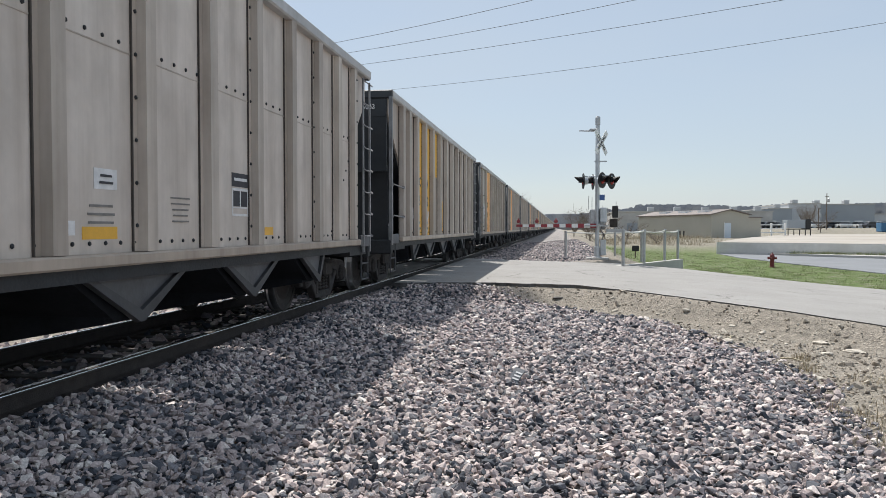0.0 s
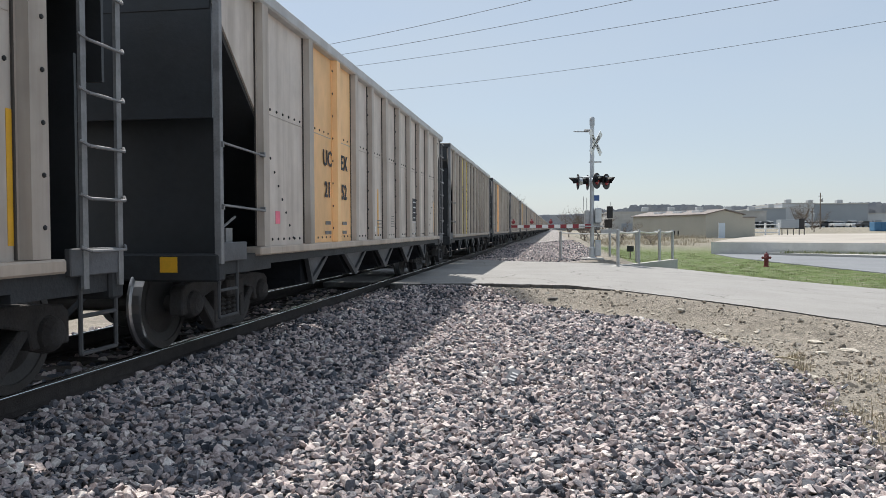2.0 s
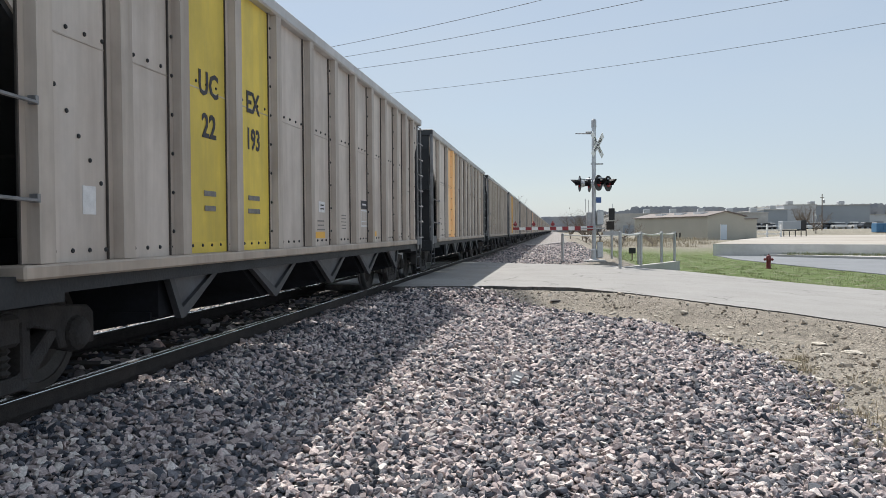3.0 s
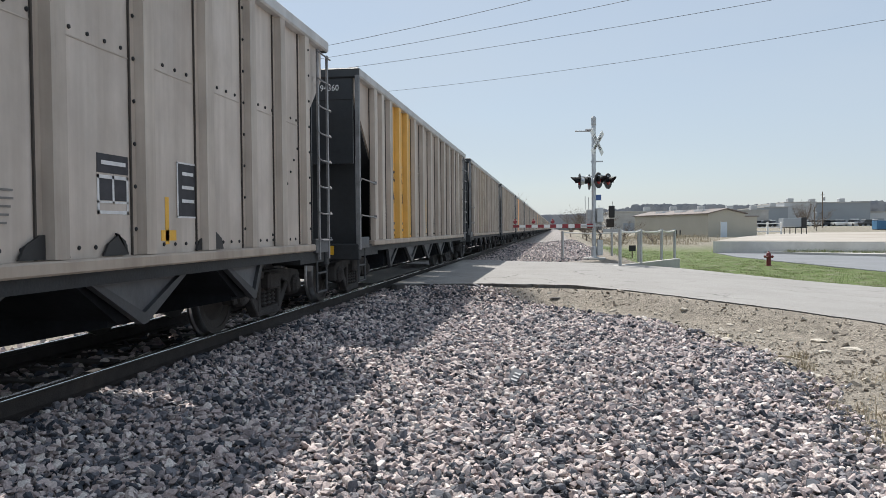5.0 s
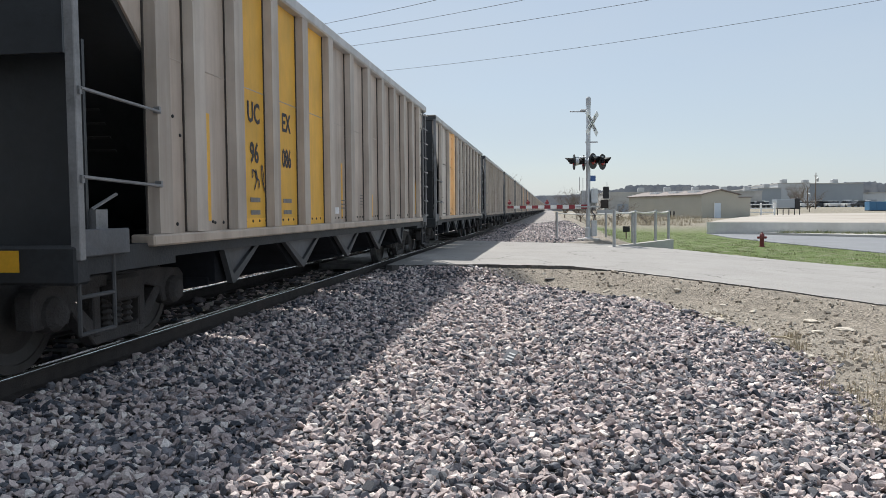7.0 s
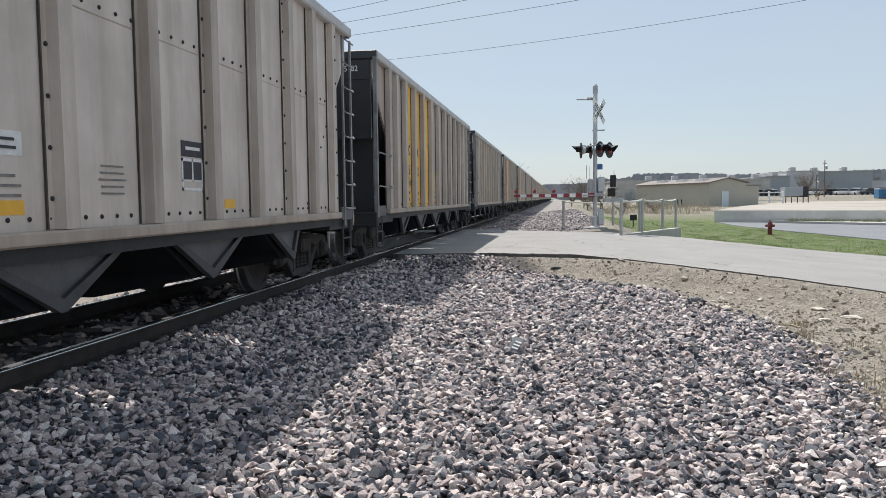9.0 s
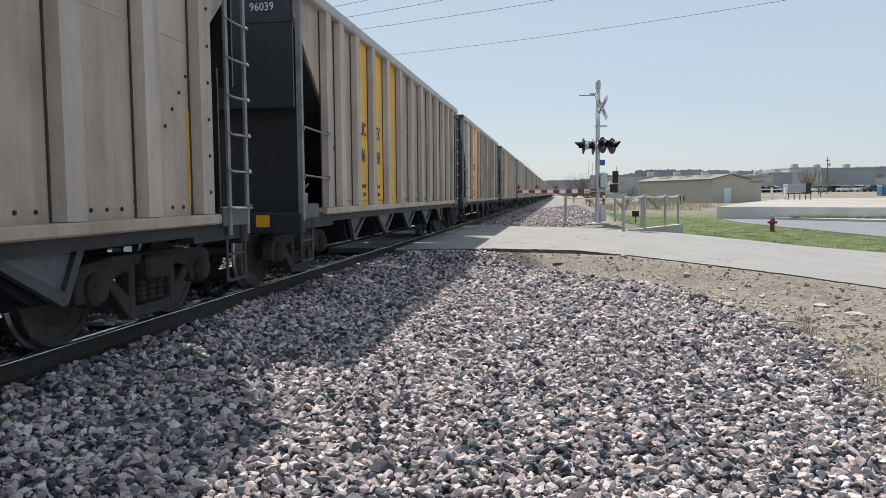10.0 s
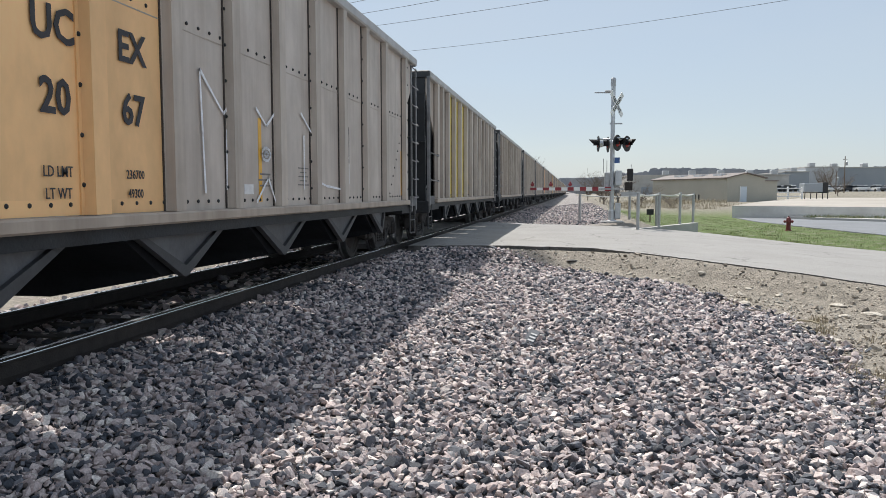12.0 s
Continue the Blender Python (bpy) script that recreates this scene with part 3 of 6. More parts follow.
def scatter(x0, x1, y0, y1, cell, size, seed, edge=True):
    rng = np.random.default_rng(seed)
    out = []
    for y in np.arange(y0, y1, cell):
        r = ballast_right(y)
        for x in np.arange(x0, x1, cell):
            px, py = x + rng.uniform(-0.5, 0.5) * cell, y + rng.uniform(-0.5, 0.5) * cell
            if edge and rng.uniform() < smooth(-0.35, 0.4, px - r - 0.35 * noise.noise((py * 0.9, px * 0.9, 2))):
                continue
            if px > -3.75 and float(np.interp(px, NEAR_X, NEAR_Y)) - 0.12 < py < float(np.interp(px, FAR_X, FAR_Y)) + 0.1:
                continue
            if px < -3.75 and 16.95 < py < 30.05:
                continue
            s = size * min(1.6, rng.lognormal(0, 0.24))
            out.append((px, py, ground_z(px, py) + 0.008 + rng.uniform(-0.55, 0.95) * s, s))
    return out


spots = scatter(-3.92, 3.3, 2.6, 7.5, 0.034, 0.0262, 1) + scatter(-3.92, 3.3, 7.5, 12, 0.038, 0.0285, 2) + scatter(-3.92, 3.2, 12, 18.4, 0.047, 0.034, 3)
spots += scatter(-3.9, 2.4, 29, 46, 0.068, 0.036, 4) + scatter(-3.9, 2.2, 46, 75, 0.12, 0.05, 8) + scatter(-5.4, -4.15, -2, 17, 0.09, 0.045, 6) + scatter(-7.6, -5.6, -3, 20, 0.11, 0.05, 7)
spots += [(x, y, z + 0.05, s_) for x, y, z, s_ in spots if -3.93 < x < -3.25 and y < 17]
ballast = tagged(stones("ballast", np.array(spots), STONE), "grey and pinkish crushed stone ballast beside the track", "gravel", kind="stuff")


# ---- the train ----
HALF, BODY, TOP, SILL = 1.6, 7.31, 3.85, 0.93
POST = 6.2          # the side sheets stop here; past it the ends are open under the slope sheet
PITCH = 12.4 / 12


def wheelset(parent, y):
    """Axle and two wheels turned as one body, treads polished."""
    half = [(0.07, 1.08), (0.085, 1.06), (0.085, 0.84), (0.16, 0.83), (0.30, 0.775), (0.385, 0.80), (0.39, 0.812), (0.455, 0.81), (0.46, 0.79), (0.462, 0.715), (0.49, 0.70), (0.49, 0.675), (0.39, 0.67), (0.38, 0.70), (0.30, 0.715), (0.14, 0.665), (0.10, 0.64), (0.085, 0.5)]
    bm = bmesh.new()
    lathe(bm, [(r, h) for r, h in half] + [(r, -h) for r, h in reversed(half)], pose(0, 0, 0, 0, 90, 0), 32)
    for f in bm.faces:
        c = f.calc_center_median()
        rad = math.hypot(c.y, c.z)
        if rad > 0.452:
            f.material_index = 1
    ws = part("wheelset", bm, [WHEEL_M, TREAD_M], parent)
    ws.location = (0, y, 0.46)
    return ws


def truck(car, y):
    tr_ = new("truck")
    tr_.parent = car
    tr_.location = (0, y, 0)
    tr_["label"] = "dark cast steel two-axle truck"
    for s in (-1, 1):
        bm = bmesh.new()
        x0, x1 = (s * 0.98, s * 1.12) if s > 0 else (-1.12, -0.98)
        prism(bm, [(-1.12, 0.60), (-1.05, 0.66), (-0.62, 0.70), (0.62, 0.70), (1.05, 0.66), (1.12, 0.60), (1.12, 0.36), (0.70, 0.36), (0.66, 0.50), (0.42, 0.56), (0.34, 0.52), (0.34, 0.60), (-0.34, 0.60), (-0.34, 0.52), (-0.42, 0.56), (-0.66, 0.50), (-0.70, 0.36), (-1.12, 0.36)], "x", x0, x1)
        prism(bm, [(-0.72, 0.50), (-0.60, 0.52), (-0.26, 0.24), (0.26, 0.24), (0.60, 0.52), (0.72, 0.50), (0.36, 0.13), (-0.36, 0.13)], "x", x0 + 0.01, x1 - 0.01)
        for c in (-0.34, 0.34):
            box(bm, x0, x1, c - 0.05, c + 0.05, 0.2, 0.62)
        bmesh.ops.bevel(bm, geom=bm.edges[:], offset=0.012, segments=1, affect="EDGES")
        part("side_frame", bm, TRUCK_M, tr_)
        for c in (-0.15, 0.0, 0.15):
            bm = bmesh.new()
            lathe(bm, [(0.07 if i % 2 else 0.048, 0.25 + i * 0.025) for i in range(11)], pose(s * 1.06, c, 0), 10)
            part("spring", bm, WHEEL_M, tr_)
        for c in (-0.89, 0.89):
            bm = bmesh.new()
            lathe(bm, [(0.14, -0.1), (0.15, -0.02), (0.13, 0.06), (0.09, 0.10), (0.05, 0.11)], pose(s * 1.09, c, 0.46, 0, 90 * s, 0), 14)
            part("bearing", bm, TRUCK_M, tr_)
    bm = bmesh.new()
    box(bm, -1.2, 1.2, -0.2, 0.2, 0.46, 0.68, 0.03)
    part("bolster", bm, TRUCK_M, tr_)
    wheelset(tr_, -0.89), wheelset(tr_, 0.89)
    return tr_


def ladder(car, s, end, e):
    """Side ladder in the open end bay: two stiles and eight rungs that lap over them, the top one bowed out."""
    bm = bmesh.new()
    x, y0, y1 = s * (HALF - 0.01), end - e * 0.02, end - e * 0.44
    for y in (y0, y1):
        box(bm, x - 0.012, x + 0.012, y - 0.03, y + 0.03, SILL - 0.12, TOP - 0.2)
    for i in range(8):
        z = SILL + 0.14 + i * 0.36
        lap = 0.07
        pts = [(x + s * 0.02, y1 - e * lap, z + 0.03), (x + s * 0.05, y1, z), (x + s * 0.05, y0, z), (x + s * 0.02, y0 + e * lap * 0.5, z + 0.03)]
        for a, b in zip(pts, pts[1:]):
            rod(bm, a, b, 0.012, 6)
    return part("ladder", bm, LADDER_M, car)


def corner_post(car, s, end, e, reach):
    """Plain corner post with two grab irons that reach back to the side sheet."""
    bm = bmesh.new()
    x = s * (HALF - 0.03)
    box(bm, x - 0.035, x + 0.035, end - 0.035, end + 0.035, SILL - 0.05, TOP - 0.12, 0.006)
    for z in (1.42, 2.02):
        rod(bm, (x + s * 0.05, end, z + 0.03), (x + s * 0.05, end - e * reach, z), 0.013, 6)
        for y in (end, end - e * reach):
            box(bm, *sorted((x, x + s * 0.055)), y - 0.015, y + 0.015, z - 0.012, z + 0.042)
    return part("corner_post", bm, LADDER_M, car)


RIBS_A = [-6.02, -4.42, -3.14, -2.10, -1.0, 0.15, 1.33, 2.5, 3.68, 4.9, 6.42]
RIBS_C = [-6.02, -5.1, -4.2, -3.08, -1.95, -0.76, 0.36, 1.46, 2.56, 3.62, 4.65, 5.55, 6.42]
RIBS_D = [-6.02, -5.45, -4.75, -3.92, -3.1, -2.2, -1.15, 0.03, 1.2, 2.33, 3.42, 4.5, 5.5, 6.42]
RIBS_B = [-6.02, -5.36, -4.46, -3.42, -2.31, -1.15, 0.03, 1.2, 2.33, 3.42, 4.5, 5.5, 6.42]
FRONT, REAR, POST_F, POST_R = -7.18, 7.31, -6.1, 6.5


def hopper_car(kind, ribs_at):
    """Open-top coal hopper that runs towards -y. kind 'a': shallow ribs; 'b': deep ribs; 'c': shallow ribs, closer set."""
    car = new("hopper_car")
    sheet = SHEET_B if kind in "bd" else SHEET
    deep = 0.10 if kind in "bd" else 0.085
    skin = HALF - deep
    for s in (1, -1):
        bm = bmesh.new()
        lo, hi = sorted((s * skin, s * (skin - 0.02)))
        prism(bm, [(FRONT + 0.05, TOP - 0.1), (FRONT + 0.05, TOP - 0.45), (POST_F, TOP - 1.35), (POST_F, SILL + 0.08), (POST_R, SILL + 0.08), (POST_R, TOP - 1.25), (REAR - 0.05, TOP - 0.55), (REAR - 0.05, TOP - 0.1)], "x", lo, hi)
        part("side_sheet", bm, sheet, car)
        bm = bmesh.new()
        lo, hi = sorted((s * (HALF + 0.02), s * (HALF - 0.16)))
        box(bm, lo, hi, FRONT, REAR, TOP - 0.15, TOP, 0.02)
        part("top_chord", bm, CHORD, car)
        bm = bmesh.new()
        lo, hi = sorted((s * (HALF + 0.015), s * (HALF - 0.2)))
        box(bm, lo, hi, POST_F - 0.15, POST_R + 0.15, SILL, SILL + 0.095, 0.015)
        part("side_sill", bm, SILL_LIGHT, car)
        bm = bmesh.new()
        lo, hi = sorted((s * (HALF - 0.05), s * (HALF - 0.1)))
        box(bm, lo, hi, POST_F, POST_R, SILL - 0.1, SILL - 0.002)
        part("lower_sill", bm, BLACK, car)
    ribs = []
    for s in (1, -1):
        bm = bmesh.new()
        w, tip = {"d": (0.15, 0.11), "a": (0.135, 0.085), "b": (0.15, 0.11), "c": (0.16, 0.075)}[kind]
        x0, x1 = s * (skin - 0.002), s * HALF
        prism(bm, [(x0, -w), (s * (skin + 0.012), -w + 0.01), (s * (skin + 0.014), -tip - 0.022), (x1, -tip), (x1, tip), (s * (skin + 0.014), tip + 0.022), (s * (skin + 0.012), w - 0.01), (x0, w)], "z", SILL + 0.1, TOP - 0.15)
        # a thin dark strip along one foot of the rib
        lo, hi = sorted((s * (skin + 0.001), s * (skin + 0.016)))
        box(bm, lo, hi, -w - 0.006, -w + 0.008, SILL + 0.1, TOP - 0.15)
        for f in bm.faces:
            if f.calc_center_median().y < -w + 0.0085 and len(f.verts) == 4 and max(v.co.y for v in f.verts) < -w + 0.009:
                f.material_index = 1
        rib = part("rib", bm, [RIB, RIB_FOOT], car)
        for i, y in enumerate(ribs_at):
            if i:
                rib = mesh_part("rib", rib.data, [RIB, RIB_FOOT], car)
            rib.location.y = y
            if s > 0:
                ribs.append(rib)
    # rivets: along the foot of the sheets, the waist seam, up some ribs and down the lines of the slope sheets
    bm = bmesh.new()
    seats = [(POST_F + 0.25 + i * 0.19, SILL + 0.17, skin) for i in range(64)]
    if kind not in "bd":
        seats += [(POST_F + 0.2 + i * 0.205, 2.60, skin) for i in range(60)]
    for i in range(9):
        seats += [(POST_F + 0.15 + i * 0.125, TOP - 1.5 - i * 0.155, skin), (POST_R - 0.15 - i * 0.125, TOP - 1.45 - i * 0.155, skin)]
    for y in (POST_F + 0.12, *ribs_at[2:-1:2], POST_R - 0.05):
        seats += [(y - (0 if abs(y) > 6 else 0.115), SILL + 0.3 + i * 0.33, HALF if abs(y) > 6 else skin + 0.014) for i in range(8)]
    for y, z, x in seats:
        if z < SILL + 0.2 or x > skin or not any(abs(y - r) < 0.15 for r in ribs_at):
            lathe(bm, [(0.017, 0), (0.016, 0.009), (0.008, 0.014)], pose(x, y, z, 0, 90, 0), 6)
    tagged(part("rivets", bm, BLACK, car, "dark rivet heads in rows"), kind="stuff")
    # the seam of the upper and the lower sheet
    for a, b in zip(ribs_at, ribs_at[1:]):
        bm = bmesh.new()
        box(bm, skin + 0.0005, skin + 0.006, a + 0.15, b - 0.15, 2.535, 2.545)
        part("seam", bm, RIB, car)
    for e, end, post in ((-1, FRONT, POST_F), (1, REAR, POST_R)):
        bm = bmesh.new()
        prism(bm, [(end - e * 0.02, TOP - 0.02), (end - e * 0.02, TOP - 0.5), (end - e * 2.9, 0.95), (end - e * 2.96, 0.98), (end - e * 0.08, TOP - 0.42), (end - e * 0.08, TOP - 0.02)], "x", -skin + 0.03, skin - 0.03)
        part("slope_sheet", bm, END_BLACK, car)
        bm = bmesh.new()
        lo, hi = sorted((end - e * 0.03, end - e * 0.06))
        box(bm, -skin + 0.02, skin - 0.02, lo, hi, TOP - 0.52 if kind == "c" else 2.3, TOP - 0.15)
        part("end_sheet", bm, RIB if kind == "c" else END_BLACK, car, "upright sheet of the car end")
        # added backing: the lower end then takes the light as the upper does
        bm = bmesh.new()
        lo, hi = sorted((end - e * 0.30, end - e * 0.33))
        box(bm, -skin + 0.06, skin - 0.06, lo, hi, SILL + 0.02, 3.3 if kind == "c" else 2.45)
        part("bulkhead", bm, END_BLACK, car, "added black backing sheet under the slope")
        bm = bmesh.new()
        box(bm, 0.98, 1.16, *sorted((end + e * 0.052, end + e * 0.056)), SILL - 0.13, SILL + 0.02)
        part("reflector", bm, STRIP, car, "amber reflective square")
        bm = bmesh.new()
        lo, hi = sorted((end + e * 0.02, end - e * 0.14))
        box(bm, -HALF - 0.005, HALF + 0.005, lo, hi, TOP - 0.155, TOP + 0.006, 0.02)
        part("end_chord", bm, END_BLACK, car)
        bm = bmesh.new()
        lo, hi = sorted((end + e * 0.05, end - e * 0.12))
        box(bm, -HALF + 0.02, HALF - 0.02, lo, hi, SILL - 0.22, SILL + 0.05, 0.02)
        part("end_sill", bm, BLACK, car)
        bm = bmesh.new()
        lo, hi = sorted((post - e * 0.3, end))
        box(bm, -0.5, 0.5, lo, hi, 0.70, SILL + 0.04)
        part("draft_gear_box", bm, BLACK, car)
        for s in (-1, 1):
            bm = bmesh.new()
            a, c = sorted((s * (HALF - 0.05), s * (HALF - 0.22)))
            box(bm, a, c, lo, hi, SILL - 0.16, SILL + 0.03)
            part("platform_side", bm, BLACK, car)
            if s * e > 0:
                ladder(car, s, end, e)
            else:
                corner_post(car, s, end, e, abs(end - post) - 0.03)
            bm = bmesh.new()
            yo, yi, x = end - e * 0.02, end - e * 0.44, s * (HALF - 0.05)
            for p, q in (((yo, 0.36), (yi, 0.36)), ((yo, 0.36), (yo, SILL)), ((yi, 0.36), (yi, SILL)), ((yo, 0.62), (yi, 0.62))):
                rod(bm, (x, p[0], p[1]), (x, q[0], q[1]), 0.016, 6)
            part("stirrup_step", bm, FLANGE, car)
        bm = bmesh.new()
        lo, hi = sorted((end + e * 0.03, end - e * 0.6))
        box(bm, HALF - 0.055, HALF - 0.005, lo, hi, SILL - 0.03, SILL + 0.16, 0.008)
        part("step_plate", bm, HOPPER_GREY, car)
        bm = bmesh.new()
        rod(bm, (0, end + e * 0.02, 0.83), (0, end + e * 0.6, 0.83), 0.085, 8)
        lo, hi = sorted((end + e * 0.45, end + e * 0.8))
        box(bm, -0.14, 0.14, lo, hi, 0.70, 0.96, 0.03)
        part("coupler", bm, TRUCK_M, car)
        bm = bmesh.new()
        rod(bm, (0.35, end + e * 0.03, 0.72), (0.25, end + e * 0.45, 0.42), 0.03, 6)
        rod(bm, (0.25, end + e * 0.45, 0.42), (0.1, end + e * 0.8, 0.5), 0.03, 6)
        part("air_hose", bm, BLACK, car)
        truck(car, -5.95 if e < 0 else 6.25)
    bm = bmesh.new()
    box(bm, HALF - 0.35, HALF - 0.12, FRONT + 0.35, FRONT + 0.5, SILL + 0.03, SILL + 0.3)
    rod(bm, (HALF - 0.2, FRONT + 0.42, SILL + 0.3), (HALF - 0.2, FRONT + 0.75, SILL + 0.42), 0.014, 6)
    part("release_lever", bm, LADDER_M, car)
    # hopper bays under the floor, with their gusset plates along both sides
    for i in range(5):
        y = (-4.5 if kind in "bd" else -4.13) + i * 2.24
        front, back = (0.22 if i == 0 else 0.82), (0.22 if i == 4 else 0.82)
        for s in (-1, 1):
            bm = bmesh.new()
            lo, hi = sorted((s * (HALF - 0.13), s * (HALF - 0.15)))
            prism(bm, [(y - front, SILL - 0.01), (y + back, SILL - 0.01), (y + 0.04, 0.52), (y - 0.04, 0.52)], "x", lo, hi)
            part("hopper_plate", bm, HOPPER_GREY, car, "grey steel hopper gusset plate")
            bm = bmesh.new()
            lo, hi = sorted((s * (HALF - 0.09), s * (HALF - 0.15)))
            prism(bm, [(y - front - 0.06, SILL - 0.005), (y - front + 0.02, SILL - 0.005), (y, 0.56), (y + back - 0.02, SILL - 0.005), (y + back + 0.06, SILL - 0.005), (y + 0.03, 0.47), (y - 0.03, 0.47)], "x", lo, hi)
            part("hopper_flange", bm, FLANGE, car)
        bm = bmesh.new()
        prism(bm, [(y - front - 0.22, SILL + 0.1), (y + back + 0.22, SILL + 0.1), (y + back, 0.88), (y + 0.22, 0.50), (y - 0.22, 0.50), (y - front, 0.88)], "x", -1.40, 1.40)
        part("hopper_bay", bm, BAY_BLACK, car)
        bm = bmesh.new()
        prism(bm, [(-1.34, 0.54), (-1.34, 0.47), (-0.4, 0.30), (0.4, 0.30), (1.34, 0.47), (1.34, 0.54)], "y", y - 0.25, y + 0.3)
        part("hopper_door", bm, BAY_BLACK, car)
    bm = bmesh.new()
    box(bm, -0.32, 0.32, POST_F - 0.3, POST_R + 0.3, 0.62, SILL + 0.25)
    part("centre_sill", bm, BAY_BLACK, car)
    return car, ribs


def panel(car, name, x, y0, y1, z0, z1, mat, label=""):
    bm = bmesh.new()
    box(bm, x + 0.0005, x + 0.0035, y0, y1, z0, z1)
    return part(name, bm, mat, car, label)


def paint(car, ribs, mat, word, count, depth, half, with_ribs, short_last=False):
    """Paint the bays behind the third rib from the front, and the ribs between them where the clip's cars have that."""
    skin = HALF - depth
    first = min(range(len(ribs)), key=lambda i: abs(ribs[i].location.y + (4.75 if len(ribs) == 14 else 4.4)))
    for i in range(first, first + count):
        low = 2.55 if short_last and i == first + count - 1 else SILL + 0.2
        panel(car, "painted_panel", skin, ribs[i].location.y + half, ribs[i + 1].location.y - half, low, TOP - 0.155, mat, f"{word} painted side panel")
        if low < 2:
            panel(car, "painted_panel", skin, ribs[i].location.y + half, ribs[i + 1].location.y - half, SILL + 0.1, low, mat, f"{word} painted side panel")
    if with_ribs:
        for i in range(first + 1, first + count):
            old = ribs[i]
            me = old.data.copy()
            me.materials.clear()
            r = mesh_part("rib", me, [mat, RIB_FOOT], car, f"{word} painted rib")
            r.location = old.location
            bpy.data.objects.remove(old)
            ribs[i] = r


def write(car, text, y, z, cap, x, mat=None, squeeze=0.9, label="stencilled lettering"):
    ob = mesh_part("lettering", words(text, cap / 0.70, squeeze), mat or INK, car, label)
    ob.location = (x + 0.0045, y, z)
    return ob


def bars(car, x, y, z, width, rows, mat, step=0.05, high=0.016, seed=1):
    """Small writing that cannot be read: a block of plain bars."""
    rng = random.Random(seed)
    for i in range(rows):
        w = width * rng.uniform(0.6, 1.0)
        panel(car, "writing_bar", x + 0.004, y - w / 2, y + w / 2, z - i * step, z - i * step + high, mat)


def scribble(car, x, y0, y1, z0, z1, seed, mat, strokes=5, thick=0.022):
    """Spray strokes, flat on the sheet."""
    rng = random.Random(seed)
    for i in range(strokes):
        bm = bmesh.new()
        cy = y0 + (y1 - y0) * (i + 0.5) / strokes
        w = (y1 - y0) / strokes * 0.75
        pts = [(cy + rng.uniform(-w, w), z0 + (z1 - z0) * f + rng.uniform(-0.06, 0.06)) for f in (rng.uniform(0, 0.2), 0.35, 0.6, rng.uniform(0.8, 1.0), rng.uniform(0.4, 0.7), rng.uniform(0.1, 0.4))]
        fine = []
        for j in range(len(pts) - 1):
            p0, p1, p2, p3 = pts[max(j - 1, 0)], pts[j], pts[j + 1], pts[min(j + 2, len(pts) - 1)]
            for u in (0, 0.2, 0.4, 0.6, 0.8):
                fine.append(tuple(0.5 * (2 * p1[c] + (p2[c] - p0[c]) * u + (2 * p0[c] - 5 * p1[c] + 4 * p2[c] - p3[c]) * u * u + (3 * p1[c] - p0[c] - 3 * p2[c] + p3[c]) * u ** 3) for c in (0, 1)))
        prev = None
        for step, (a, b) in enumerate(zip(fine, fine[1:])):
            d = Vector((b[0] - a[0], b[1] - a[1]))
            if d.length < 1e-4:
                continue
            nrm = Vector((-d.y, d.x)).normalized() * thick / 2
            cur = (bm.verts.new((x + 0.005 + i * 0.0025 + step * 0.00008, a[0] + nrm.x, a[1] + nrm.y)), bm.verts.new((x + 0.005 + i * 0.0025 + step * 0.00008, a[0] - nrm.x, a[1] - nrm.y)))
            if prev:
                bm.faces.new((prev[0], prev[1], cur[1], cur[0]))
            prev = cur
        part("spray_stroke", bm, mat, car, "sprayed stroke of paint")


PLATES = {0: (2.2, 0.03), 1: (4.25, 0.0), 3: (3.34, -0.2), 6: (2.17, 0.04), 14: (2.68, 0.0), 15: (2.68, 0.0)}

# a sprayed row of angular figures, each stroke in the side's plane
FIGURES = [
    [(-1.55, 1.18), (-1.58, 1.7), (-1.61, 2.25), (-1.17, 1.91), (-0.85, 2.13)], [(-1.11, 1.76), (-1.13, 1.21)],
    [(-0.43, 2.04), (-0.17, 1.88), (0.27, 2.18)], [(-0.45, 1.08), (-0.14, 1.33), (0.06, 1.06)],
    [(0.87, 2.12), (1.31, 1.87), (1.30, 1.18)], [(0.96, 1.86), (0.95, 1.22)], [(1.55, 1.3), (1.8, 1.26), (2.43, 1.22)],
    [(-0.19 + 0.11 * math.cos(i * 0.63), 1.58 + 0.07 * math.sin(i * 0.63)) for i in range(11)],
    [(-0.19 + 0.05 * math.cos(i * 1.05), 1.58 + 0.03 * math.sin(i * 1.05)) for i in range(7)],
]


def sprayed(car, x, lines, mat, thick=0.034):
    """Strokes of paint along given lines, each a thin ribbon with round ends worn narrow."""
    for i, line in enumerate(lines):
        bm = bmesh.new()
        for (a0, a1), (b0, b1) in zip(line, line[1:]):
            d = Vector((b0 - a0, b1 - a1)).normalized()
            p = Vector((-d.y, d.x)) * thick / 2
            e = d * thick * 0.4
            pts = [(a0 - e.x, a1 - e.y), (a0 + p.x, a1 + p.y), (b0 + p.x * 0.7, b1 + p.y * 0.7), (b0 + e.x, b1 + e.y), (b0 - p.x * 0.7, b1 - p.y * 0.7), (a0 - p.x, a1 - p.y)]
            bm.faces.new([bm.verts.new((x + 0.016 + i * 0.0004, u, w)) for u, w in pts])
        part("spray_stroke", bm, mat, car, "sprayed stroke of paint")


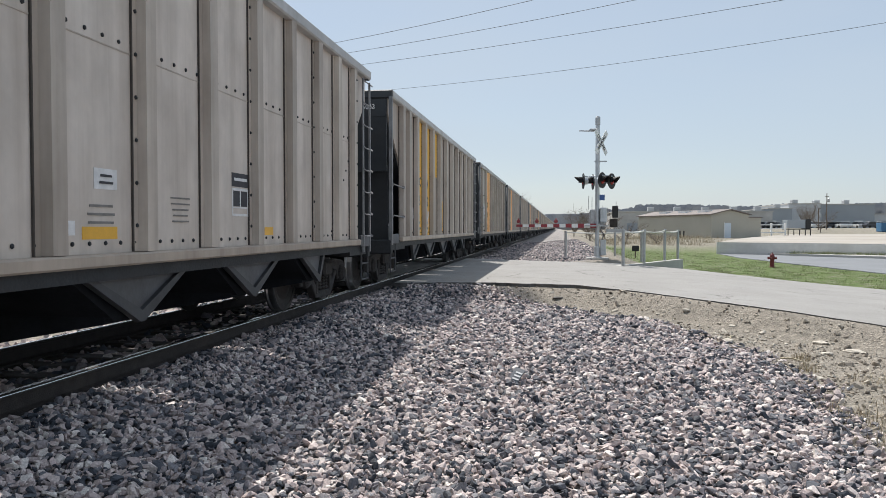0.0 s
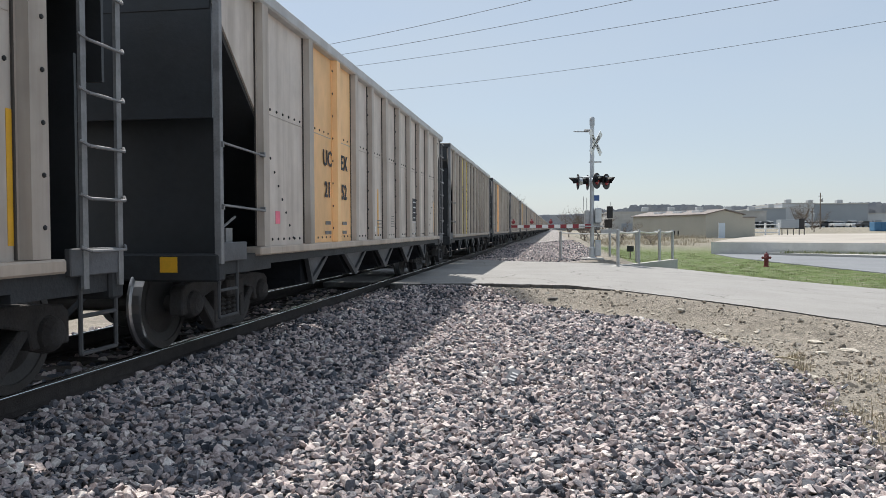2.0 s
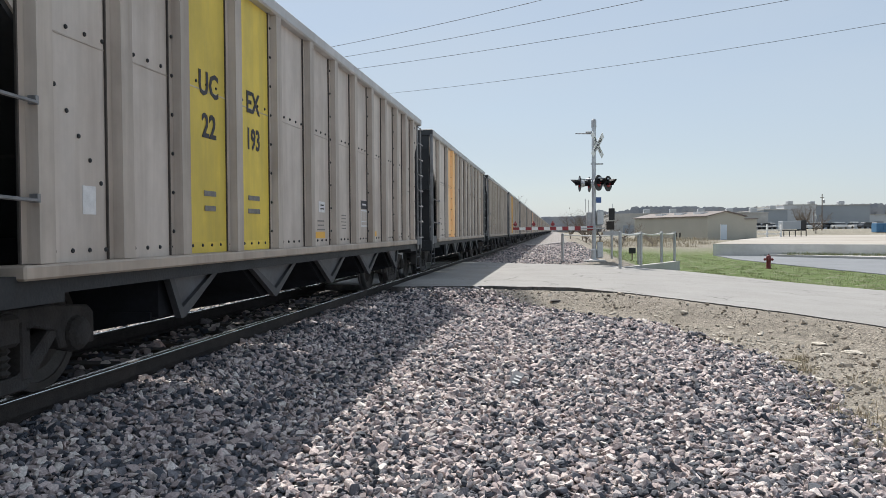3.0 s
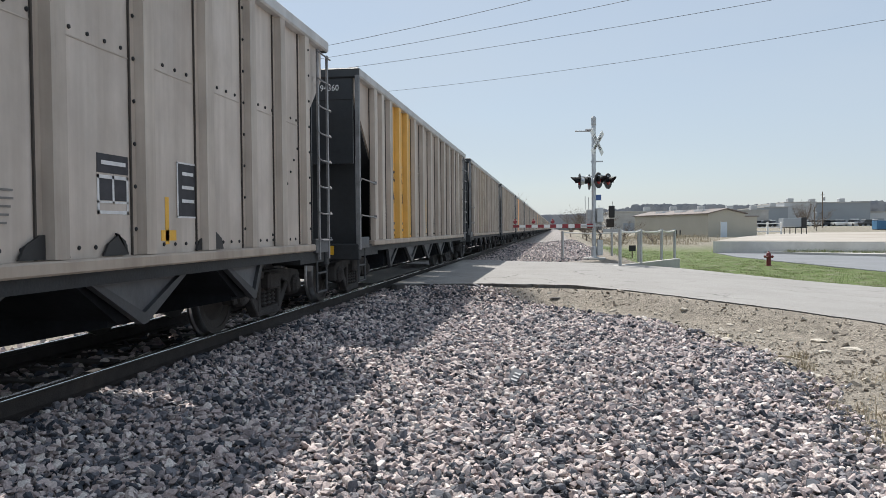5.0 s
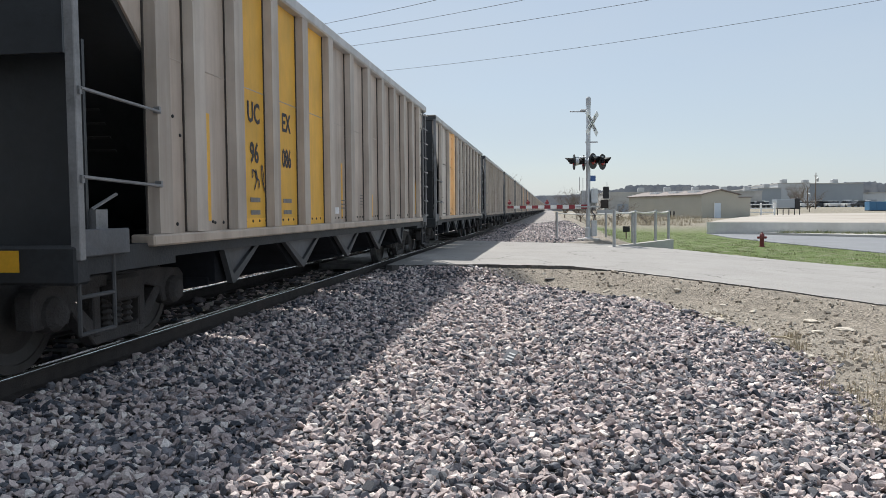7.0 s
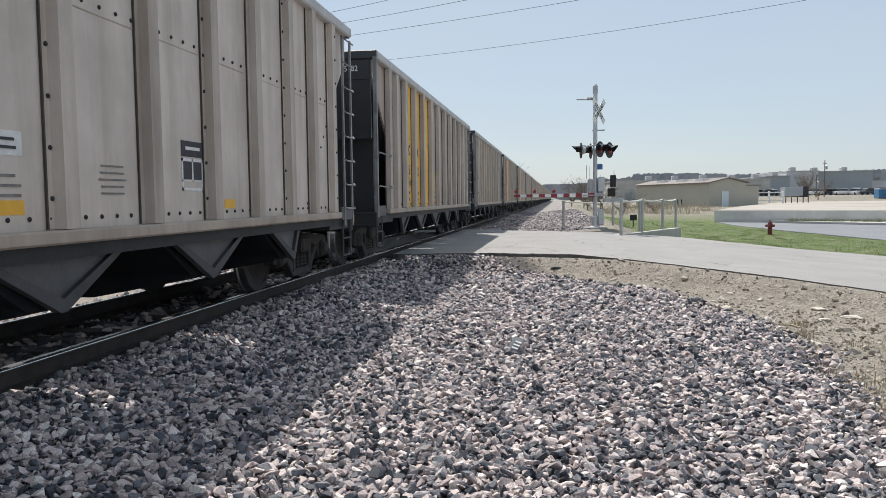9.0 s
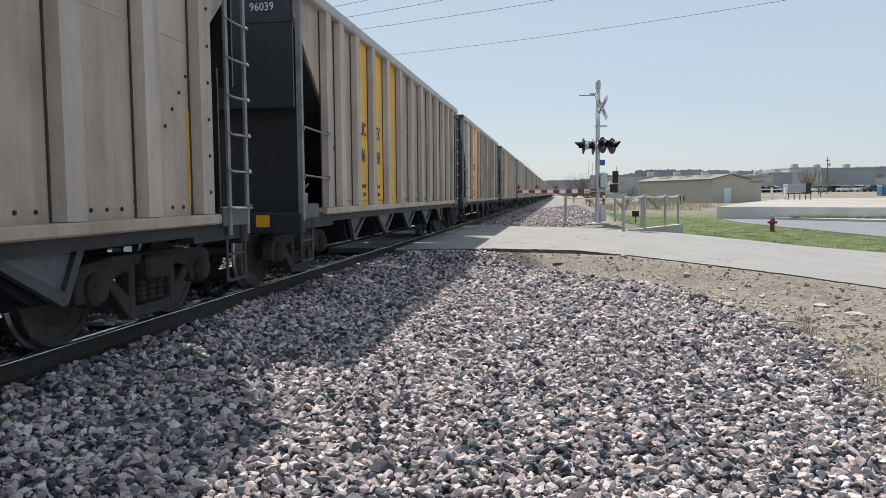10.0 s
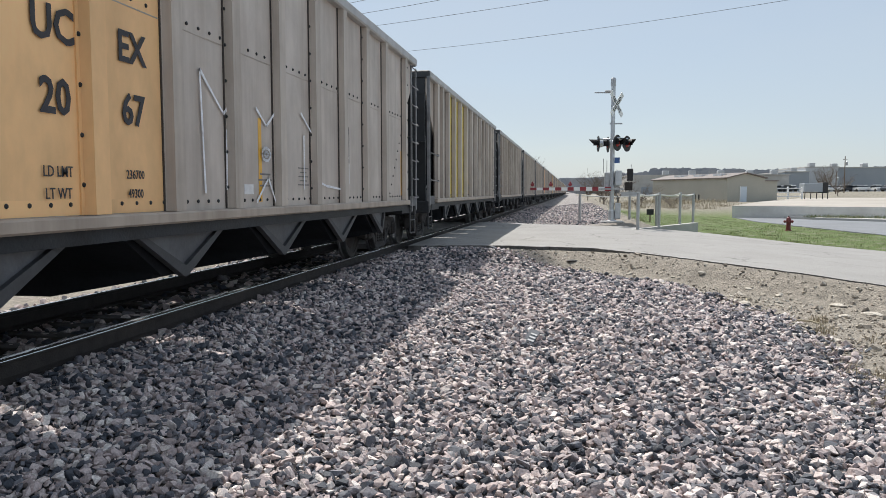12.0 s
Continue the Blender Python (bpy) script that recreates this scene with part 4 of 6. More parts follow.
def liveries():
    """One unpainted car of each build, then the cars of the train, each with its own panels, lettering and marks."""
    depth = {"a": 0.085, "b": 0.10, "c": 0.085, "d": 0.10}
    half = {"a": 0.135, "b": 0.15, "c": 0.15, "d": 0.15}
    bases = {k: hopper_car(k, {"a": RIBS_A, "c": RIBS_C, "d": RIBS_D}.get(k, RIBS_B)) for k in "abcd"}
    plans = {}
    # place in the train: build, paint, left and right marks, left and right numbers, load limit, light weight
    numbered = {
        0: ("c", "lemon", "", "", "", ""), 1: ("b", "yellow", "95", "043", "", ""), 2: ("a", "orange", "23", "87", "236200", "49800"), 3: ("a", "orange", "21", "52", "", ""),
        4: ("c", "lemon", "22", "193", "", ""), 5: ("a", "orange", "", "", "", ""), 6: ("c", "lemon", "", "626", "235800", "50200"), 7: ("d", "amber", "94", "360", "", ""),
        8: ("b", "yellow", "95", "213", "", ""), 9: ("b", "yellow", "96", "086", "", ""), 10: ("a", "orange", "", "", "", ""), 11: ("c", "lemon", "26", "397", "235700", "50000"),
        12: ("b", "yellow", "95", "182", "233000", "51000"), 13: ("b", "yellow", "96", "039", "233100", "52000"), 14: ("a", "orange", "23", "41", "236400", "48600"), 15: ("a", "orange", "20", "67", "236700", "49300"),
    }
    rest = ["b yellow", "a orange", "b yellow", "c lemon", "a orange", "d amber"]
    for k in range(-2, 36):
        if k in numbered:
            plans[k] = numbered[k]
        else:
            b, p = ("b lemon" if k == 16 else rest[(k * 5 + k // 6) % 6]).split()
            plans[k] = (b, p, "", "", "", "")
    out = {}
    shared = {}
    for k, (build, scheme, left, right, limit, weight) in plans.items():
        plain_car = not left and not right
        if plain_car and (build, scheme) in shared and k != 0:
            car = copy_thing(shared[build, scheme], pose(TRACK_X, 0, 0))
            out[k] = car
            continue
        src, src_ribs = bases[build]
        car = copy_thing(src, pose(TRACK_X, 0, 0))
        ribs = sorted((o for o in car.children if o.name.startswith("rib") and not o.name.startswith("rivet") and o.data == src_ribs[0].data), key=lambda o: o.location.y)
        d, skin = depth[build], HALF - depth[build]
        mat, word = {"orange": (ORANGE, "pale orange"), "yellow": (YELLOW, "yellow"), "amber": (AMBER, "amber yellow"), "lemon": (LEMON, "lemon yellow")}[scheme]
        count = 3 if build in "bd" else 2
        paint(car, ribs, mat, word, count, d, half[build], scheme in ("orange", "amber"), k == 1)
        tagged(car, {"a": "weathered grey coal hopper car with two pale orange panels", "b": "grime-streaked deep-ribbed coal hopper car with three yellow panels", "d": "deep-ribbed grey coal hopper car with a broad amber panel", "c": "riveted grey coal hopper car with two lemon panels"}[build] + (" and graffiti" if k in (1, 2, 15) else ""), "hopper car", group="coal train")
        # reflective strips
        if build != "a":
            panel(car, "reflective_strip", skin, POST_F + 1.02, POST_F + 1.12, 1.12, 2.15, STRIP, "amber reflective strip")
        if build != "c":
            panel(car, "reflective_strip", skin, -0.36, -0.28, 1.08, 1.95, STRIP, "amber reflective strip")
        if build in "bd":
            panel(car, "reflective_strip", skin, 1.70, 1.77, 1.08, 1.5, STRIP, "amber reflective strip")
        if build != "c":
            panel(car, "reflective_strip", skin, POST_R - 0.27, POST_R - 0.19, 1.12, 1.95, STRIP, "amber reflective strip")
        # shipping data: a dark plate over a white frame, and small marks
        yy, dz = PLATES.get(k, ({"a": 3.05, "c": 2.2}.get(build, 2.58), 0.0))
        tall = k in (1, 3, 13, 14, 15)
        panel(car, "data_plate", skin, yy - 0.2, yy + 0.2, 1.60 + dz, (2.12 if tall else 1.74) + dz, INK, "dark stencilled data plate")
        for j in range(4 if tall else 1):
            bars(car, skin + 0.003, yy, 1.66 + j * 0.12 + dz, 0.34, 1, WHITE_INK, 0.05, 0.03, k + j)
        for q0, q1, w0, w1 in ((-0.2, 0.2, 1.56, 1.585), (-0.2, 0.2, 1.30, 1.325), (-0.2, -0.175, 1.30, 1.585), (0.175, 0.2, 1.30, 1.585), (-0.012, 0.012, 1.38, 1.585), (-0.2, 0.2, 1.38, 1.395)):
            panel(car, "data_frame", skin + 0.001, yy + q0, yy + q1, w0 + dz, w1 + dz, WHITE_INK)
        if k in (0, 6, 11):
            panel(car, "data_plate", skin, yy - 0.172, yy + 0.172, 1.40 + dz, 1.558 + dz, INK, "dark stencilled data plate")
        if k == 6:
            panel(car, "data_plate", skin, 3.14, 3.48, 1.34, 1.80, INK, "dark stencilled data plate")
            for q0, q1, w0, w1 in ((3.12, 3.14, 1.33, 1.81), (3.48, 3.5, 1.33, 1.81), (3.12, 3.5, 1.80, 1.815), (3.12, 3.5, 1.325, 1.34)):
                panel(car, "data_frame", skin + 0.004, q0, q1, w0, w1, WHITE_INK)
            bars(car, skin + 0.004, 3.31, 1.70, 0.24, 3, WHITE_INK, 0.12, 0.03, 5)
            for y0, y1 in ((1.12, 1.62), (2.0, 2.32), (3.42, 3.98)):
                bm = bmesh.new()
                prism(bm, [(y0, 1.035), (y1, 1.035), (y1 - 0.04, 1.14), (y1 - 0.16, 1.20), (y0 + 0.2, 1.19), (y0 + 0.06, 1.12)], "x", skin + 0.012, skin + 0.03)
                part("patch_plate", bm, SIGNAL_BLACK, car, "dark patch plate at the foot of the side")
            panel(car, "reflective_strip", skin, 2.92, 2.98, 1.1, 1.5, STRIP, "amber reflective strip")
        if k == 7:
            panel(car, "sticker", skin, 5.83, 6.05, 1.29, 1.45, WHITE_INK, "white paper tag"), panel(car, "placard", skin, 4.8, 4.93, 1.18, 1.29, PINK, "small pink tag")
        if k == 4:
            panel(car, "sticker", skin, -5.54, -5.39, 1.35, 1.55, WHITE_INK, "white paper tag"), panel(car, "sticker", skin, -5.25, -5.14, 1.31, 1.41, WHITE_INK, "small white tag")
        bars(car, skin, 0.95, 1.46, 0.36, 5, FADED_INK, 0.05, 0.014, k)
        bars(car, skin, -0.2, 1.36, 0.4, 3, FADED_INK, 0.06, 0.018, k + 3)
        panel(car, "sticker", skin, -0.72 + 0.02 * (k % 3), -0.5, 1.16, 1.26, WHITE_INK, "small pale sticker")
        if build == "c":
            panel(car, "sticker", skin, -0.28, -0.0, 1.49, 1.64, WHITE_INK, "white maker's sticker")
            bars(car, skin + 0.003, -0.14, 1.58, 0.2, 2, INK, 0.05, 0.018, 3)
            panel(car, "primer_patch", skin, -0.42, 0.0, 1.13, 1.22, STRIP, "orange primer patch"), panel(car, "primer_patch", skin, 2.85, 3.1, 1.13, 1.22, STRIP, "orange primer patch")
        if not plain_car:
            yl, yr, zu, zn, zl = {"d": (-4.24, -3.45, 2.19, 1.75, 1.31), "a": (-3.50, -2.64, 2.13, 1.68, 1.28), "b": (-3.88, -2.84, 2.19, 1.75, 1.31), "c": (-3.6, -2.55, 2.50, 2.11, 1.56)}[build]
            q = 0.95 if build in "ac" else 0.8
            xs = skin + (0.011 if build == "a" else 0.0035)
            write(car, "UC", yl, zu, 0.22, xs, squeeze=q), write(car, "EX", yr, zu, 0.22, xs, squeeze=q)
            if left:
                write(car, left, yl, zn, 0.22, xs, squeeze=q)
            if right:
                write(car, right, yr, zn, 0.22, xs, squeeze=q * (0.85 if len(right) > 2 else 1))
            if limit:
                write(car, "LD LMT", yl, zl, 0.07, xs, squeeze=0.85), write(car, "LT WT", yl, zl - 0.14, 0.07, xs, squeeze=0.85)
                write(car, limit, yr, zl, 0.065, xs, squeeze=0.85), write(car, weight, yr, zl - 0.14, 0.065, xs, squeeze=0.85)
            else:
                bars(car, xs, yl, zl, 0.36, 2, FADED_INK, 0.14, 0.05, k), bars(car, xs, yr, zl, 0.36, 2, FADED_INK, 0.14, 0.05, k + 1)
            if right:
                ob = write(car, left + right, 0, TOP - 0.3, 0.1, 0, WHITE_INK, label="white number on the end sheet")
                ob.matrix_basis = pose(1.1, FRONT - 0.002, TOP - 0.36, 0, 0, -90)
        if k == 11:
            write(car, "STAND CLEAR", -3.75, 1.24, 0.05, skin + 0.0035, squeeze=0.8)
            write(car, "DO NOT HAMMER", -1.7, 1.42, 0.05, skin, squeeze=0.7)
        if k in (3, 7, 8, 12):
            panel(car, "placard", skin, -5.55, -5.4, 1.28, 1.43, PINK, "small pink tag")
        if k == 1:
            scribble(car, skin, -4.95, -4.55, 1.1, 1.7, 3, SPRAY, 4), scribble(car, skin, 0.15, 0.75, 1.1, 1.6, 8, SPRAY, 3), scribble(car, skin, 1.2, 1.8, 1.1, 1.65, 9, SPRAY, 4), scribble(car, skin, -3.05, -2.6, 1.12, 1.7, 12, SPRAY, 4, 0.03)
            panel(car, "sticker", skin, -5.42, -5.3, 1.25, 1.75, WHITE_INK, "tall white paper strip")
            panel(car, "placard", skin, -5.4, -5.25, 1.12, 1.24, PINK, "pink tag")
        if k == 2:
            scribble(car, skin, -5.7, -4.7, 1.5, 2.3, 21, SPRAY, 8, 0.05), scribble(car, skin, -1.85, -1.25, 1.2, 1.85, 5, SPRAY, 6, 0.05)
        if k == 15:
            sprayed(car, skin, FIGURES, SPRAY)
        if k == 14:
            scribble(car, skin + 0.004, -4.1, -3.4, 1.4, 1.7, 41, RIB, 4, 0.02)
        if k == 9 or k == 12:
            scribble(car, skin + 0.004, -3.95, -3.6, 1.45, 1.7, 51 + k, INK, 3)
        # end sheet writing
        for j in range(6):
            bm = bmesh.new()
            w = 0.35 + 0.25 * ((j * 7 + k) % 4) / 4
            box(bm, 0.55 - w / 2, 0.55 + w / 2, -0.0015, 0.0015, -0.014, 0.014)
            ob = part("writing_bar", bm, WHITE_FAINT, car)
            z = 2.35 - j * 0.11
            y = FRONT + 2.9 * (3.35 - z) / 2.4 + 0.015
            ob.matrix_basis = pose(0, y - 0.012, z - 0.012, 50, 0, 0)
        if plain_car:
            shared[build, scheme] = car
        out[k] = car
    for car, _ in bases.values():
        for o in (*car.children_recursive, car):
            bpy.data.objects.remove(o)
    return out


cars = liveries()


# ---- level crossing signal ----
def crossing_signal(x, y, z0):
    """Mast with crossbuck, two pairs of flashing lights, gate mechanism and a lowered striped arm."""
    top = empty("crossing_signal", pose(x, y, z0))
    n = Vector((0.84, -0.54, 0)).normalized()
    arm_dir = Vector((-n.y, n.x, 0))
    yaw = math.degrees(math.atan2(n.y, n.x))
    bm = bmesh.new()
    lathe(bm, [(0.085, 0.0), (0.085, 5.45), (0.075, 5.5)], pose(0, 0, 0.04), 14)
    part("mast", bm, ALU, top)
    bm = bmesh.new()
    lathe(bm, [(0.1, 5.25), (0.1, 5.52), (0.06, 5.58)], pose(0, 0, 0.0), 12)
    part("mast_cap", bm, GALV, top)
    bm = bmesh.new()
    lathe(bm, [(0.20, 0.0), (0.20, 0.03), (0.13, 0.05), (0.12, 0.42), (0.095, 0.46)], pose(0, 0, 0), 14)
    part("mast_base", bm, ALU, top)
    # crossbuck
    for tilt, text in ((45, "RAILROAD"), (-45, "CROSSING")):
        m = pose(n.x * 0.16, n.y * 0.16, 4.55, 0, 0, yaw) @ pose(0.004 if tilt > 0 else 0.0, 0, 0, tilt, 0, 0)
        bm = bmesh.new()
        box(bm, -0.012, 0.0, -0.61, 0.61, -0.115, 0.115, 0.003)
        blade = part("crossbuck_blade", bm, WHITE_PAINT, top, "white crossbuck blade with black lettering")
        blade.matrix_basis = m @ pose(0.014 if tilt > 0 else 0, 0, 0)
        t = mesh_part("lettering", words(text, 0.2, 0.8), SIGNAL_BLACK, blade)
        t.location = (0.003, 0, -0.07)
    # bracket lamp arm and small bar
    bm = bmesh.new()
    rod(bm, (0, 0, 5.0), (-0.72, 0.05, 5.03), 0.025, 8)
    box(bm, -0.32, -0.08, -0.06, 0.06, 5.02, 5.1, 0.02)
    part("side_arm", bm, GALV, top)
    bm = bmesh.new()
    box(bm, -0.12, 0.36, -0.03, 0.03, 3.78, 3.83)
    part("name_bar", bm, GALV, top)
    # lights
    for s in (1, -1):
        c = n * 0.42 * s
        bm = bmesh.new()
        rod(bm, Vector((0, 0, 3.22)), c + Vector((0, 0, 3.22)), 0.03, 8)
        rod(bm, c - arm_dir * 0.42 + Vector((0, 0, 3.22)), c + arm_dir * 0.42 + Vector((0, 0, 3.22)), 0.03, 8)
        part("light_bracket", bm, ALU, top)
        for e in (-1, 1):
            p = c + arm_dir * 0.37 * e + Vector((0, 0, 3.03))
            m = Matrix.Translation(p) @ pose(0, 0, 0, 0, 0, yaw if s > 0 else 188) @ pose(0, 0, 0, 0, 90, 0)
            bm = bmesh.new()
            lathe(bm, [(0.31, -0.012), (0.31, 0.012), (0.16, 0.014), (0.16, -0.012)], m, 28)
            disc = part("light_background", bm, SIGNAL_BLACK, top, "round black light background")
            bm = bmesh.new()
            lathe(bm, [(0.05, -0.2), (0.12, -0.18), (0.16, -0.03), (0.16, -0.014)], m, 18)
            part("light_housing", bm, ALU, disc)
            bm = bmesh.new()
            lathe(bm, [(0.15, 0.016), (0.13, 0.04), (0.07, 0.06), (0.02, 0.065)], m, 20)
            part("lens", bm, REDLENS, disc, "unlit dark red lens")
            bm = bmesh.new()
            rows = []
            for i in range(13):
                a = radians(-110 + i * 220 / 12)
                up = Vector((-math.cos(a), math.sin(a), 0)) * 0.165
                rows.append((bm.verts.new(m @ (up + Vector((0, 0, 0.014)))), bm.verts.new(m @ (up * 1.03 + Vector((0, 0, 0.16 + 0.2 * max(0.0, math.cos(a))))))))
            for a, b in zip(rows, rows[1:]):
                bm.faces.new((a[0], b[0], b[1], a[1]))
            bmesh.ops.solidify(bm, geom=bm.faces[:], thickness=0.006)
            part("visor", bm, SIGNAL_BLACK, disc)
    bm = bmesh.new()
    box(bm, 0.08, 0.28, -0.1, -0.085, 2.27, 2.49)
    part("notice_plate", bm, BLUE_SIGN, top, "small blue notice plate")
    # gate mechanism
    bm = bmesh.new()
    box(bm, -0.28, 0.30, 0.1, 0.5, 1.32, 1.92, 0.03)
    part("gate_mechanism", bm, GALV, top)
    bm = bmesh.new()
    box(bm, 0.1, 0.36, -0.22, 0.1, 1.40, 1.98, 0.03)
    part("gate_housing", bm, ALU, top)
    bm = bmesh.new()
    box(bm, -0.5, 0.42, -0.3, 0.0, 1.24, 1.29)
    part("step_bracket", bm, GALV, top)
    for dx, h in ((-0.33, 2.45), (-0.2, 2.4)):
        bm = bmesh.new()
        rod(bm, (dx, 0.15, 1.9), (dx, 0.15, h), 0.012, 6)
        part("aerial", bm, GALV, top)
    bm = bmesh.new()
    box(bm, 0.12, 0.34, -0.14, 0.06, 0.1, 0.72, 0.02)
    part("junction_box", bm, ALU, top)
    bm = bmesh.new()
    pts = [(0.2, -0.08, 0.7), (0.24, -0.1, 0.95), (0.13, -0.1, 1.1), (0.18, -0.12, 1.26)]
    for a, b in zip(pts, pts[1:]):
        rod(bm, a, b, 0.02, 6)
    part("cable", bm, CABLE, top)
    # lowered arm in red and white lengths, with three lamps
    d = Vector((-0.985, -0.17, 0)).normalized()
    total, cells = 3.15, 13
    for i in range(cells):
        a, b = 0.05 + total * i / cells, 0.05 + total * (i + 1) / cells
        bm = bmesh.new()
        h = 0.085 - 0.003 * i
        box(bm, a, b, -0.02, 0.02, -h, h)
        seg = part("arm_section", bm, RED_PAINT if i % 2 == 0 else WHITE_PAINT, top, "red section of the gate arm" if i % 2 == 0 else "white section of the gate arm")
        seg.matrix_basis = pose(0, -0.12, 1.27, 0, 0, math.degrees(math.atan2(d.y, d.x)))
    for f in (0.52, 0.76, 0.99):
        p = d * total * f
        bm = bmesh.new()
        lathe(bm, [(0.06, -0.06), (0.075, 0.0), (0.06, 0.06)], pose(p.x, p.y - 0.12, 1.44, 90, 0, 20), 12)
        lathe(bm, [(0.03, 0.06), (0.03, 0.13), (0.01, 0.14)], pose(p.x, p.y - 0.12, 1.42), 8)
        part("arm_lamp", bm, RED_PAINT, top, "small red gate lamp")
    bm = bmesh.new()
    box(bm, 0.35, 0.95, -0.02, 0.08, 1.0, 1.14)
    part("counterweight", bm, GALV, top)
    return tagged(top, "aluminium crossing signal, lights unlit, its striped arm down", "crossing signal")


crossing_signal(1.46, 30.5, 0.02)
bm = bmesh.new()
box(bm, -0.45, 0.45, -0.45, 0.45, -0.4, 0.03, 0.02)
tagged(part("signal_footing", bm, CONCRETE), "square concrete footing under the signal mast", "footing").location = (1.46, 30.5, 0.0)


def relay_case(x, y, z):
    top = empty("relay_case", pose(x, y, z))
    bm = bmesh.new()
    rod(bm, (0, 0, 0), (0, 0, 1.5), 0.05, 10)
    part("post", bm, GALV, top)
    bm = bmesh.new()
    box(bm, -0.12, 0.12, -0.1, 0.1, 1.68, 2.18, 0.02)
    part("case", bm, SIGNAL_BLACK, top)
    bm = bmesh.new()
    box(bm, -0.22, 0.1, -0.1, 0.1, 1.28, 1.63, 0.02)
    part("lower_case", bm, RAIL_RUST, top)
    bm = bmesh.new()
    rod(bm, (0.04, 0, 2.15), (0.04, 0, 2.36), 0.012, 6)
    part("aerial", bm, GALV, top)
    return tagged(top, "dark grey relay case on a steel post", "relay case")


relay_case(2.29, 32.5, -0.05)


# ---- guard posts, headwall, hydrant ----
def guard_post(x, y, z, h):
    bm = bmesh.new()
    lathe(bm, [(0.055, -0.15), (0.055, h - 0.02), (0.04, h)], Matrix(), 12)
    ob = part("guard_post", bm, GALV)
    ob.location = (x, y, z)
    tagged(ob, "upright galvanised steel guard post beside the road", "guard post", group="guard posts")
    return Vector((x, y, z + h))


tops = [guard_post(0.24, 31.6, -0.03, 1.12), guard_post(2.18, 26.95, -0.13, 1.3), guard_post(3.12, 29.1, -0.13, 1.28), guard_post(4.2, 31.6, -0.13, 1.28), guard_post(4.95, 33.2, -0.13, 1.26), guard_post(3.6, 34.6, -0.35, 1.45)]


def tube_between(a, b, sag):
    bm = bmesh.new()
    pts = [a.lerp(b, i / 10) - Vector((0, 0, sag * 4 * (i / 10) * (1 - i / 10) + 0.06)) for i in range(11)]
    tube(bm, pts, 0.028, 8)
    return tagged(part("guard_tube", bm, ROPE), "sagging whitish tube slung between guard posts", "guard tube", group="guard tubes")


for i, j in ((0, 5), (1, 2), (2, 3), (3, 4), (4, 5)):
    tube_between(tops[i], tops[j], 0.07)
bm = bmesh.new()
prism(bm, [(2.0, 26.75), (5.15, 33.1), (5.0, 33.4), (1.85, 26.95)], "z", -0.95, -0.12)
tagged(part("headwall", bm, CONCRETE), "low concrete headwall along the ditch by the road", "headwall")


def hydrant(x, y, z):
    top = empty("fire_hydrant", pose(x, y, z))
    bm = bmesh.new()
    lathe(bm, [(0.16, 0.0), (0.16, 0.04), (0.11, 0.05), (0.105, 0.42), (0.14, 0.44), (0.14, 0.49), (0.125, 0.5), (0.12, 0.58), (0.09, 0.67), (0.04, 0.71), (0.03, 0.77)], Matrix(), 18)
    part("barrel", bm, HYDRANT_RED, top)
    for a, r, l in ((0, 0.055, 0.22), (180, 0.055, 0.22), (270, 0.075, 0.23)):
        bm = bmesh.new()
        lathe(bm, [(r, 0.08), (r, l - 0.06), (r * 1.25, l - 0.05), (r * 1.25, l - 0.01), (0.02, l), (0.018, l + 0.03)], pose(0, 0, 0.48, 0, 0, a) @ pose(0, 0, 0, 0, 90, 0), 12)
        part("outlet_cap", bm, HYDRANT_RED, top)
    return tagged(top, "dark red fire hydrant in the roadside grass", "fire hydrant")


hydrant(10.65, 40.4, ground_z(10.65, 40.4) - 0.01)


def field_sign(x, y, z):
    top = empty("field_sign", pose(x, y, z))
    bm = bmesh.new()
    box(bm, -0.03, 0.03, -0.03, 0.03, -0.1, 0.6)
    part("stake", bm, WOODPOLE, top)
    bm = bmesh.new()
    box(bm, -0.18, 0.18, -0.05, -0.032, 0.36, 0.66, 0.004)
    part("board", bm, SIGNAL_BLACK, top)
    return tagged(top, "small dark sign on a short stake in grass", "sign")


field_sign(3.95, 41.0, ground_z(3.95, 41.0))


# ---- lot, dock and buildings ----
def slab(name, pts, z0, z1, mat, label, category, side=None):
    bm = bmesh.new()
    prism(bm, pts, "z", z0, z1)
    bm.normal_update()
    for f in bm.faces:
        f.material_index = 1 if side and abs(f.normal.z) < 0.5 else 0
    return tagged(part(name, bm, [mat, side] if side else mat), label, category, kind="structure")


slab("pavement", [(14.2, 33.0), (12.6, 44.0), (11.7, 52.0), (11.9, 59.6), (70, 67), (85, 30), (30, 22)], -1.2, -0.765, LOT, "blue-grey asphalt lot beside the grass", "pavement")
slab("loading_dock", [(11.75, 59.8), (21.8, 54.95), (50, 41.5), (130, 80), (130, 150), (38, 135), (18.9, 83)], -1.3, 0.11, APRON, "long pale concrete loading dock with a flat top", "loading dock", DOCK_WALL)
slab("kerb_island", [(15.0, 58.0), (16.6, 55.6), (20.5, 51.5), (45, 39.7), (47, 42.6), (21.7, 54.8), (15.4, 57.9)], -1.0, -0.62, CONCRETE, "low kerbed island before the dock", "kerb")


